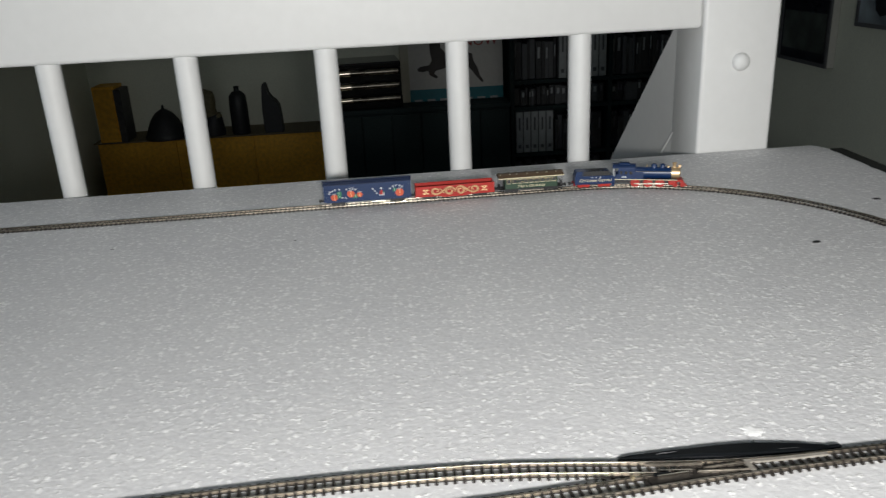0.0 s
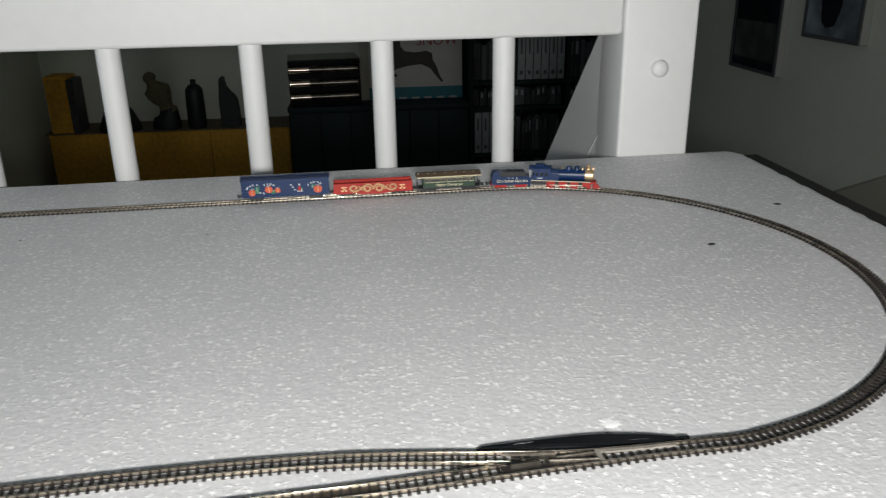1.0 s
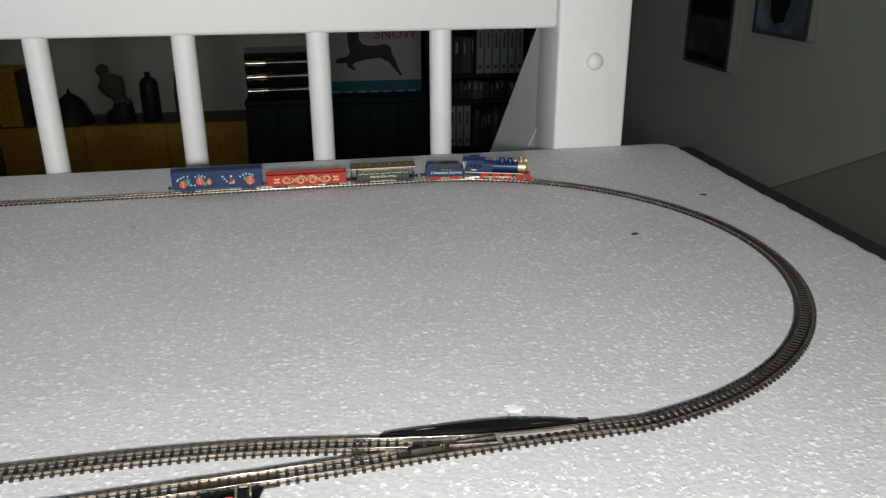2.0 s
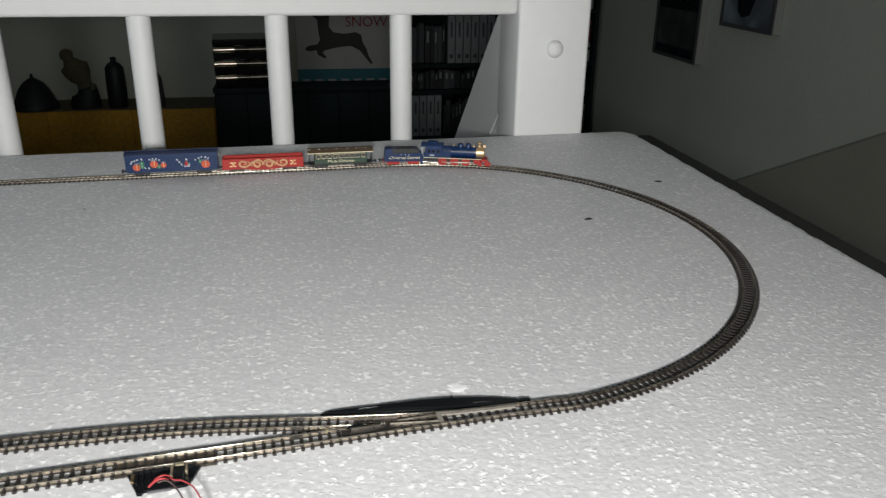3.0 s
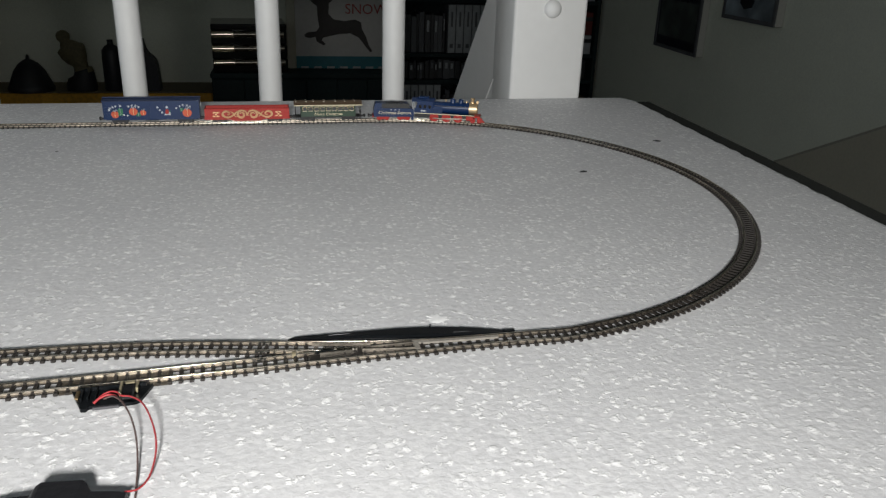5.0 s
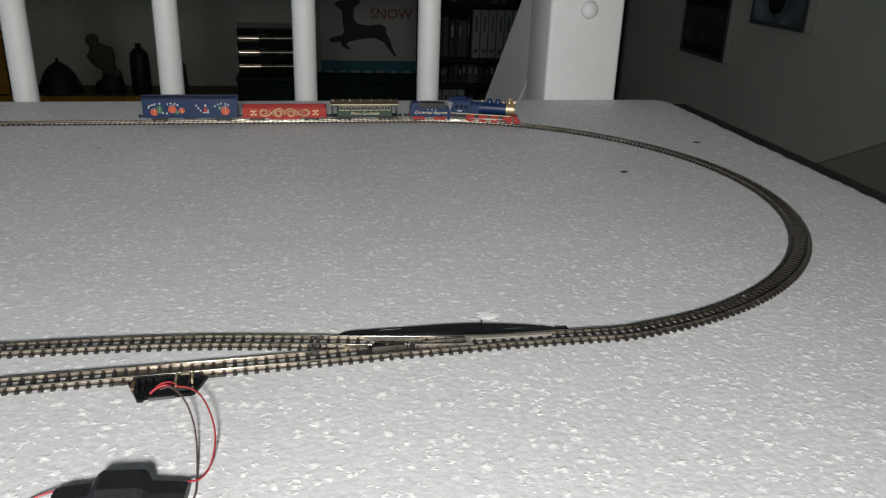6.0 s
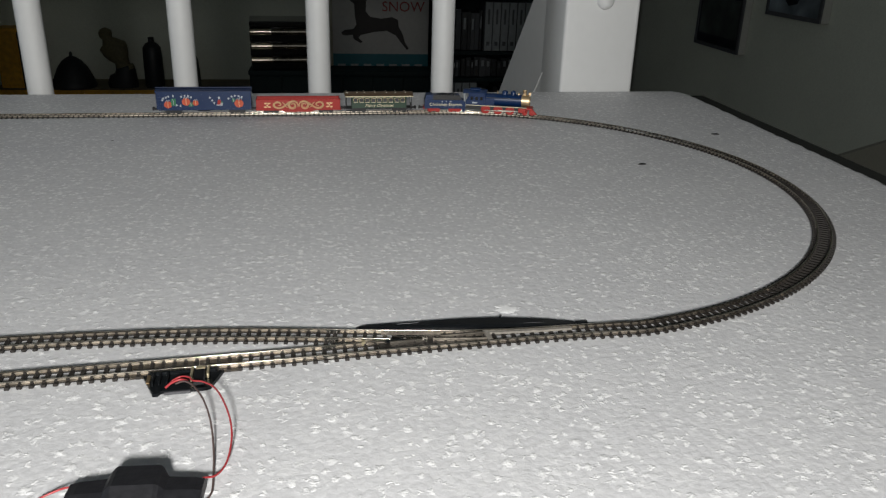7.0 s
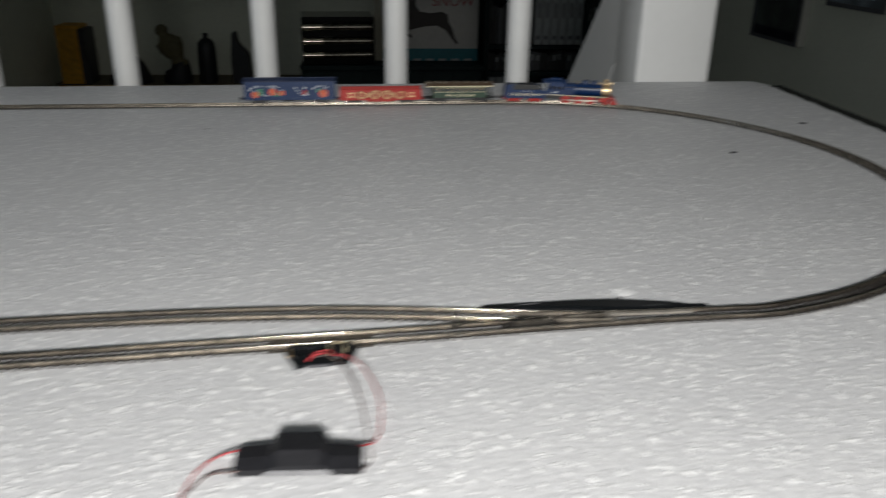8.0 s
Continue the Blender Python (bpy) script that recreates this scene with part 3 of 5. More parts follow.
metal("guard_rail", BRANCH, S_FROG - 0.013, S_FROG + 0.009, -GAUGE / 2 + 0.0013, [(-0.0003, 0.0010), (0.0003, 0.0010), (0.0003, 0.0022), (-0.0003, 0.0022)], "dull guard rail", TARNISH)
metal("check_strip", BRANCH, S_TOE + 0.001, S_TIP - 0.001, -GAUGE / 2 + 0.0012, [(-0.0008, 0.0010), (0.0008, 0.0010), (0.0008, 0.00195), (-0.0008, 0.00195)], "pale flat strip inside the stock rail", WORN)
metal("tie_bar", MAIN, S_TIP - 0.0017, S_TIP + 0.0002, -0.0020, [(-0.0030, 0.0010), (0.0044, 0.0010), (0.0044, 0.00215), (-0.0030, 0.00215)], "pale worn tie bar", WORN)
for route, side in ((MAIN, -1), (MAIN, 1), (BRANCH, -1), (BRANCH, 1)):
    end = S_MAIN_END if route is MAIN else S_BRANCH_END
    metal("rail_joiner", route, end - 0.0026, end + 0.0026, side * GAUGE / 2, [(-0.0008, 0.00092), (0.0008, 0.00092), (0.00072, 0.0017), (0.00040, 0.0019), (-0.00040, 0.0019), (-0.00072, 0.0017)], "bright rail joiner")
metal("terminal_block", MAIN, S_MAIN_END - 0.0130, S_MAIN_END - 0.0117, -GAUGE / 2, [(-0.0007, 0.0010), (0.0007, 0.0010), (0.0007, 0.0027), (-0.0007, 0.0027)], "small bright metal block", CONTACT)
# drive housing beside the rails
def house(x):
    """Near edge, far edge and roof height of the drive housing at x."""
    near = np.interp(x, (0.0845, 0.100, 0.118, 0.132, 0.150, 0.168), (0.2400, 0.2393, 0.2383, 0.2368, 0.2358, 0.2352))
    far = np.interp(x, (0.0845, 0.0870, 0.126, 0.138, 0.152, 0.167, 0.169), (0.2414, 0.2427, 0.2444, 0.2444, 0.2425, 0.2396, 0.2382))
    return float(near), float(far), float(np.interp(x, (0.0845, 0.0875, 0.10, 0.125, 0.158, 0.169), (0.0011, 0.0015, 0.0017, 0.0019, 0.0018, 0.0014)))


def housing_shell(x0, x1, inset, low, lift):
    bm = bmesh.new()
    rings = []
    for k in range(41):
        x = x0 + (x1 - x0) * k / 40
        near, far, z = house(x)
        near, far = near + inset, max(far, near + inset + 0.0012)
        z = max(low + 0.0003, z * lift)
        rings.append([bm.verts.new(v) for v in ((x, near, low), (x, near + 0.0001, z - 0.0004), (x, near + 0.0005, z), (x, far - 0.0008, z), (x, far - 0.0002, z - 0.0005), (x, far, low))])
    for a, b in zip(rings, rings[1:]):
        for i in range(6):
            bm.faces.new((a[i], b[i], b[(i + 1) % 6], a[(i + 1) % 6]))
    bm.faces.new(rings[0][::-1])
    bm.faces.new(rings[-1])
    return bm


housing = on(turnout, part("drive_housing", housing_shell(0.0845, 0.169, 0.0004, 0.0002, 1.0), PLASTIC, turnout, "long black drive housing with tapered ends"))
o = part("flange", housing_shell(0.0855, 0.140, -0.0008, 0.0002, 0.36), TAPE2, turnout, "greyish worn flange along the housing")
on(turnout, o)
part("lever_slot", tube([(0.1000, 0.2410, 0.0017), (0.1025, 0.2414, 0.0018), (0.105, 0.2413, 0.0018), (0.108, 0.2418, 0.0018)], 0.0002, 6), TAPE2, housing)
part("panel_line", tube([(0.1480, 0.2380, 0.0018), (0.1530, 0.2380, 0.0018), (0.1570, 0.2378, 0.0017)], 0.0001, 6), TAPE2, housing)
on(turnout, part("lever", tube([(0.1395, 0.2428, 0.0016), (0.1397, 0.2430, 0.0026), (0.1402, 0.2431, 0.0029)], 0.00028, 6), PLASTIC, turnout))
on(turnout, part("end_tab", B(0.1680, 0.1730, 0.2366, 0.2384, 0.0003, 0.0018, bevel=0.0003), PLASTIC, turnout))
# thin glossy white patch with a ragged rim
bm = spin([(0.0052, 0), (0.0044, 0.00012), (0.0028, 0.0002), (0.0005, 0.00022)], 40)
for v in bm.verts:
    r = v.co.to_2d().length
    k = 0.8 + 0.5 * noise.noise(Vector((v.co.x / (r + 1e-6) * 2.2, v.co.y / (r + 1e-6) * 2.2, 3))) + 0.35 * noise.noise(Vector((v.co.x / (r + 1e-6) * 7, v.co.y / (r + 1e-6) * 7, 9)))
    v.co.x, v.co.y = v.co.x * k, v.co.y * k
glue = tagged(smooth(part("glue_spot", bm, GLOSSWHITE), 80), "shiny white patch on the polystyrene beside the turnout", "glue spot")
glue.matrix_world = pose(0.1444, 0.2535, 0.0001)

# ---- feeder clip with wires ----
S_FEED = MAIN.find(0.0265)
feeder = thing("feeder_clip", "black plastic feed clip at the rail with red and brown leads", "feeder", at=place(MAIN, S_FEED))
# here +y of the clip points to the camera side
plate = part("plate", PR([(-0.0128, 0.0055), (0.0128, 0.0055), (0.0092, 0.0152), (0.0086, 0.0170), (0.0070, 0.0172), (0.0062, 0.0158), (-0.0078, 0.0158), (-0.0092, 0.0150)], "z", 0.0002, 0.0014), PLASTIC, feeder)
part("lip", B(-0.0030, 0.0052, 0.0157, 0.0167, 0.0002, 0.0011, bevel=0.0002), TAPE2, feeder, "greyish worn lip of the plate")
part("infill", B(-0.0175, 0.0170, -0.0054, 0.0054, 0.0003, 0.0010), DARKTIE, feeder, "solid dark brown sleeper block")
for x in (0.0042, 0.0066, 0.0086):
    part("rib", B(x, x + 0.0006, 0.0066, 0.0128, 0.0014, 0.0030, bevel=0.00015), PLASTIC, feeder)
part("back_wall", B(-0.0105, 0.0105, 0.0054, 0.0062, 0.0012, 0.0026, bevel=0.0002), PLASTIC, feeder)
part("socket", B(-0.0074, -0.0034, 0.0075, 0.0146, 0.0014, 0.0034, bevel=0.0004), GLOSS, feeder, "glossy black socket block")
for x, y in ((-0.0033, 0.0118), (-0.0084, 0.0104)):
    part("contact", B(x, x + 0.0008, 0.0048, y, 0.0014, 0.0034, bevel=0.0002), CONTACT, feeder, "pale brass contact strip")
part("contact", B(-0.0070, -0.0040, 0.0044, 0.0060, 0.0022, 0.0030, bevel=0.0002), CONTACT, feeder, "pale brass contact strip")
part("solder_tab", B(0.0100, 0.0112, 0.0062, 0.0110, 0.0014, 0.0020, bevel=0.0001), COPPER, feeder, "copper solder tab")


def wire(name, pts, material, label, r=0.00029):
    o = tagged(part(name, tube(pts, r), material), label, "wire", "leads of the feeder")
    return smooth(o, 80)


wire("lead_wire", [(0.0238, 0.2030, 0.0026), (0.0252, 0.2050, 0.0036), (0.0276, 0.2062, 0.0042), (0.0302, 0.2050, 0.0046), (0.0320, 0.2024, 0.0048), (0.0352, 0.2008, 0.0052), (0.0394, 0.1958, 0.0060), (0.0430, 0.1882, 0.0060), (0.0460, 0.1792, 0.0048), (0.0470, 0.1720, 0.0030), (0.0464, 0.1640, 0.0014), (0.0444, 0.1585, 0.0016), (0.0414, 0.1558, 0.003)], REDWIRE, "thin red lead from the feed clip to the taped box")
wire("lead_wire", [(0.0262, 0.2040, 0.0030), (0.0290, 0.2032, 0.0042), (0.0318, 0.2002, 0.0048), (0.0348, 0.1946, 0.0054), (0.0376, 0.1884, 0.0050), (0.0402, 0.1804, 0.0036), (0.0420, 0.1712, 0.0018), (0.0432, 0.1617, 0.0008), (0.0438, 0.1526, 0.0006), (0.0420, 0.1480, 0.0012), (0.0400, 0.1475, 0.002)], BROWNWIRE, "thin brown lead from the feed clip to the taped box")
wire("wire_sleeve", [(0.0232, 0.2026, 0.0024), (0.0250, 0.2040, 0.0034), (0.0275, 0.2050, 0.0038), (0.0300, 0.2042, 0.0036)], REDWIRE, "short thick red sleeve over the lead at the clip", 0.00042)
wire("lead_wire", [(0.0118, 0.1540, 0.0022), (0.0085, 0.1556, 0.0028), (0.0045, 0.1555, 0.002), (0.0000, 0.1530, 0.001), (-0.0030, 0.1465, 0.0006), (-0.0045, 0.1335, 0.0006), (-0.0085, 0.1035, 0.0006), (-0.0185, 0.0535, 0.0006)], REDWIRE, "thin red lead running off from the taped box")
wire("lead_wire", [(0.0118, 0.1490, 0.0014), (0.0080, 0.1480, 0.0018), (0.0025, 0.1480, 0.0014), (-0.0015, 0.1440, 0.0006), (-0.0030, 0.1355, 0.0018), (-0.0065, 0.1035, 0.0006), (-0.0155, 0.0535, 0.0006)], BROWNWIRE, "thin brown lead running off from the taped box")

# ---- taped box ----
box_at = pose(0.0250, 0.1475, 0.0001, 0, 0, -2)
taped = thing("taped_box", "small component wrapped in black insulating tape", "taped box", at=box_at)
bm = bmesh.new()
prof = [(-0.0172, 0.0032, 0.0092), (-0.0150, 0.0036, 0.0096), (-0.0080, 0.0039, 0.0100), (-0.0067, 0.0053, 0.0120), (-0.0056, 0.0058, 0.0126), (0.0050, 0.0058, 0.0126), (0.0061, 0.0053, 0.0120), (0.0075, 0.0039, 0.0100), (0.0148, 0.0036, 0.0096), (0.0168, 0.0033, 0.0092)]
rings = []
for x, z, d in prof:
    j = 0.0003 * noise.noise(Vector((x * 900, 0, 2)))
    rings.append([bm.verts.new(v) for v in ((x, 0.0003 + j, 0), (x, 0 + j, z * 0.55), (x, 0.0035 + j, z), (x, d - 0.0012, z), (x, d, z * 0.6), (x, d + 0.0002, 0))])
for a, b in zip(rings, rings[1:]):
    for i in range(6):
        bm.faces.new((a[i], b[i], b[(i + 1) % 6], a[(i + 1) % 6]))
bm.faces.new(rings[0][::-1])
bm.faces.new(rings[-1])
part("wrapping", bm, TAPE, taped)
part("tape_end", PR([(-0.0102, 0), (0.0092, 0), (0.0055, 0.0036), (-0.0062, 0.0036)], "y", -0.0006, -0.0001), TAPE2, taped, "greyish worn tape end").matrix_local = pose(0, -0.0001, 0.0002, -32, 0, 0)

# ---- specks on the foam ----
def speck(x, y, r, turn):
    # a low dark blob laid on the sheet
    bm = spin([(r, 0), (r * 0.8, r * 0.25), (r * 0.3, r * 0.4)], 9, (0, 0, 0), 1.5, 0.8)
    for v in bm.verts:
        v.co += 0.25 * r * Vector((noise.noise(v.co * 900), noise.noise(v.co * 900 + Vector((5, 0, 0))), 0))
    o = tagged(part("track_pin_hole", bm, SOOT), "small dark speck on the polystyrene sheet", "dent", "dents in the sheet")
    o.matrix_world = pose(x, y, 0.00005, 0, 0, turn)


speck(0.2807, 0.4585, 0.0021, 10)
speck(0.371, 0.539, 0.0022, -15)
speck(-0.072, 0.532, 0.0008, 20)
speck(-0.206, 0.539, 0.0008, 20)

# ---- train ----
MM = 0.001
def mm_box(*a, bevel=0.0, seg=1):
    return B(*[v * MM for v in a], bevel=bevel * MM, seg=seg)


def mm_cyl(a, b, r, r2=None, seg=18):
    return C([v * MM for v in a], [v * MM for v in b], r * MM, None if r2 is None else r2 * MM, seg=seg)


def mm_prism(outline, axis, lo, hi):
    return PR([(p * MM, q * MM) for p, q in outline], axis, lo * MM, hi * MM)


def put(rear_x, front_x, inset, size=1.07, tall=1.05):
    """The pose of a vehicle between two places on the far side of the oval, front towards the curve."""
    sa, sb = MAIN.find(rear_x, False) + inset * MM, MAIN.find(front_x, False) - inset * MM
    a, b = MAIN.at(sa), MAIN.at(sb)
    d = b - a
    m = (a + b) / 2
    return Matrix.Translation((m.x, m.y, RAIL_TOP)) @ Matrix.Rotation(math.atan2(d.y, d.x), 4, "Z") @ Matrix.Diagonal((size, 1.03, tall, 1))


def side_m(x, y, z, side, tilt=0):
    """A pose on a vehicle's flank, for flat prints that read from outside. In millimetres."""
    return Matrix.Translation((x * MM, y * MM * side, z * MM)) @ Matrix.Rotation(math.pi if side > 0 else 0, 4, "Z") @ Matrix.Rotation(radians(90 + tilt), 4, "X")


def flat(name, outline, material, parent, m, thick=0.06):
    """A print of slight thickness, outline in millimetres."""
    o = part(name, PR([(p * MM, q * MM) for p, q in outline], "z", 0, thick * MM), material, parent)
    o.matrix_local = m
    return o


def disc(r, n=12, cx=0.0, cy=0.0, sy=1.0):
    return [(cx + r * math.cos(2 * math.pi * k / n), cy + sy * r * math.sin(2 * math.pi * k / n)) for k in range(n)]


def star(r, cx=0.0, cy=0.0, turn=0.0):
    return [(cx + (r if k % 2 == 0 else r * 0.42) * math.sin(math.pi * k / 5 + turn), cy + (r if k % 2 == 0 else r * 0.42) * math.cos(math.pi * k / 5 + turn)) for k in range(10)]


def ribbon(name, pts, width, material, parent, m, thick=0.05):
    """A curved print of even width along the points, in millimetres."""
    line = spline([Vector((a, b, 0)) for a, b in pts], 7)
    bm = bmesh.new()
    rows = []
    for i, p in enumerate(line):
        d = (line[min(i + 1, len(line) - 1)] - line[max(i - 1, 0)]).normalized()
        u = i / (len(line) - 1)
        w = width * (0.35 + 0.65 * math.sin(math.pi * min(1, max(0, u)))) / 2
        nrm = Vector((-d.y, d.x, 0)) * w
        rows.append((bm.verts.new((p + nrm) * MM), bm.verts.new((p - nrm) * MM)))
    for a, b in zip(rows, rows[1:]):
        bm.faces.new((a[0], a[1], b[1], b[0]))
    bmesh.ops.solidify(bm, geom=bm.faces, thickness=thick * MM)
    o = part(name, bm, material, parent)
    o.matrix_local = m
    return o


def wheel(parent, x, y, r, material, thick=0.9, name="wheel"):
    bm = mm_cyl((x, y - thick / 2, r), (x, y + thick / 2, r), r, seg=20)
    cyl(bm, (x * MM, (y - thick * 0.75) * MM, r * MM), (x * MM, (y + thick * 0.75) * MM, r * MM), r * 0.35 * MM, seg=10)
    return part(name, bm, material, parent)


def truck(parent, x):
    """A four-wheel bogie with side frames."""
    t = part("truck", mm_box(x - 2.0, x + 2.0, -3.2, 3.2, 2.0, 3.4, bevel=0.2), SOOT, parent, "black four-wheel bogie")
    for side in (-1, 1):
        bm = bmesh.new()
        prism(bm, [((x + a) * MM, b * MM) for a, b in ((-5.6, 2.6), (-5.6, 1.5), (-4.6, 1.0), (-2.4, 1.4), (-1.2, 0.8), (1.2, 0.8), (2.4, 1.4), (4.6, 1.0), (5.6, 1.5), (5.6, 2.6), (2.2, 3.2), (-2.2, 3.2))], "y", side * 4.1 * MM - 0.35 * MM, side * 4.1 * MM + 0.35 * MM)
        part("side_frame", bm, SOOT, t)
        for dx in (-3.7, 3.7):
            wheel(t, x + dx, side * 3.25, 1.75, SOOT)
    return t


def coupler(parent, x, sign):
    bm = mm_box(min(x, x + sign * 3.2), max(x, x + sign * 3.2), -0.8, 0.8, 2.4, 3.6, bevel=0.2)
    box(bm, min(x + sign * 2.6, x + sign * 4.0) * MM, max(x + sign * 2.6, x + sign * 4.0) * MM, -1.3 * MM, 1.3 * MM, 2.0 * MM, 4.2 * MM, bevel=0.3 * MM)
    return part("coupler", bm, SOOT, parent)


# blue boxcar
car = thing("boxcar", "blue model boxcar printed with gifts and white stars", "train car", "cars of the train", at=put(-0.0560, 0.0160, 11, 1.07, 1.2))
L, W, H0, H1 = 33.2, 6.4, 3.4, 14.8
body = part("body", mm_box(-L, L, -W, W, H0, H1, bevel=0.25), BLUE, car, "blue body with a fine ribbed side")
part("roof", mm_prism([(-W - 0.35, H1 - 0.2), (W + 0.35, H1 - 0.2), (W + 0.35, H1 + 0.35), (W * 0.5, H1 + 1.15), (0, H1 + 1.45), (-W * 0.5, H1 + 1.15), (-W - 0.35, H1 + 0.35)], "x", -L - 0.4, L + 0.4), BLUEROOF, car, "dark blue low gabled roof")
part("roof_walk", mm_box(-L - 0.8, L + 0.8, -1.0, 1.0, H1 + 1.7, H1 + 2.1), BLUEROOF, car)
for i in range(9):
    x = -L + 3.7 + i * 7.5
    part("roof_rib", mm_prism([(-W, H1 + 0.4), (-W, H1 + 0.55), (0, H1 + 1.7), (W, H1 + 0.55), (W, H1 + 0.4), (0, H1 + 1.4)], "x", x - 0.2, x + 0.2), BLUEROOF, car)
part("underframe", mm_box(-L + 1, L - 1, -2.4, 2.4, 2.2, 3.0), SOOT, car)
part("tank", mm_cyl((-6, 2.0, 1.9), (3, 2.0, 1.9), 1.0), SOOT, car)
for x in (-22.5, 22.5):
    truck(car, x)
coupler(car, L, 1)
coupler(car, -L, -1)
part("brake_wheel", mm_cyl((L + 0.3, 1.6, 11.4), (L + 0.7, 1.6, 11.4), 1.1, seg=14), WHITEPRINT, car, "small pale brake wheel on the end")
for z in (5, 7, 9, 11):
    for s in (-1, 1):
        part("ladder_rung", mm_box(-L + 0.6, -L + 4.0, *sorted((s * W, s * (W + 0.4))), z, z + 0.35), BLUE, car)
for s in (-1, 1):
    part("sill_strip", mm_box(-L + 1.5, L - 1.5, *sorted((s * W, s * (W + 0.15))), H0 - 0.4, H0 + 0.5), BLUE, car)
    for i in range(14):
        x = -L + 2.4 + i * 4.9
        part("side_rib", mm_box(x - 0.12, x + 0.12, *sorted((s * W, s * (W + 0.10))), H0 + 0.6, H1 - 0.7), BLUE, car)
    y = W + 0.11
    up = lambda u, z: side_m(-u if s > 0 else u, y, z, s)
    rnd = random.Random(5)
    # u runs from the left of the print to its right
    for u, z in ((-28.2, 10.6), (-26.3, 11.2), (-24.4, 11.9), (-28.9, 9.6), (-21.2, 12.1), (-13.2, 12.3), (-15.6, 11.8), (-10.8, 12.2), (-8.8, 11.3), (-19.2, 6.2), (-16.6, 5.9), (4.2, 10.9), (5.6, 9.2), (7.0, 7.6), (12.2, 7.3), (17.2, 10.4), (19.6, 11.6), (21.8, 12.2), (24.6, 11.9), (26.6, 11.2)):
        flat("star_print", star(1.0, turn=rnd.random()), WHITEPRINT, car, up(u, z))
    for u, z, r, c in ((-25.2, 6.6, 2.7, ORANGE), (-12.6, 8.4, 2.9, ORANGE), (-6.0, 7.6, 2.1, ORANGE), (24.4, 7.2, 3.2, ORANGE)):
        flat("gift_print", disc(r, 14, sy=0.85), c, car, up(u, z))
        ribbon("gift_bow", [(-r * 0.7, r * 0.6), (-r * 0.2, r * 0.9), (0, r * 0.5), (r * 0.3, r * 1.0), (r * 0.8, r * 0.7)], 0.5, WHITEPRINT, car, up(u, z + 0.3) @ Matrix.Translation((0, 0, 0.07 * MM)))
        ribbon("gift_band", [(0.1 * r, r * 0.8), (0, 0), (0.1 * r, -r * 0.8)], 0.45, GOLD, car, up(u, z) @ Matrix.Translation((0, 0, 0.07 * MM)))
    for u, z, w, h in ((-21.4, 8.2, 3.2, 4.6), (-9.3, 6.6, 3.0, 2.8), (20.6, 9.2, 2.2, 2.4)):
        flat("gift_print", [(-w / 2, -h / 2), (w / 2, -h / 2 + 0.3), (w / 2 + 0.2, h / 2), (-w / 2 + 0.2, h / 2)], GREENPRINT, car, up(u, z))
        ribbon("gift_band", [(-0.1, h / 2), (0.05, 0), (0.1, -h / 2)], 0.4, WHITEPRINT, car, up(u, z) @ Matrix.Translation((0, 0, 0.07 * MM)))
    for u, z, o, c in ((10.6, 8.0, [(-1.5, -1.5), (1.5, -1.5), (0.9, 1.6), (-0.9, 1.6)], RED), (10.6, 10.9, disc(0.8, 10), WHITEPRINT), (10.6, 6.3, [(-2.2, -0.4), (2.4, -0.4), (2.0, 0.4), (-1.9, 0.4)], WHITEPRINT), (12.4, 8.0, [(-0.5, -0.9), (0.6, -0.7), (0.4, 0.9), (-0.4, 0.7)], GREENPRINT)):
        flat("print_patch", o, c, car, up(u, z))

# red open gondola
gon = thing("gondola_car", "red open model gondola with gold scroll print", "train car", "cars of the train", at=put(0.0190, 0.0848, 10))
L, W, Z0, Z1, T = 30.6, 6.4, 2.9, 10.6, 0.7
part("floor", mm_box(-L + 0.1, L - 0.1, -W + 0.1, W - 0.1, Z0, Z0 + 0.8), DARKBOOK, gon, "dark floor inside")
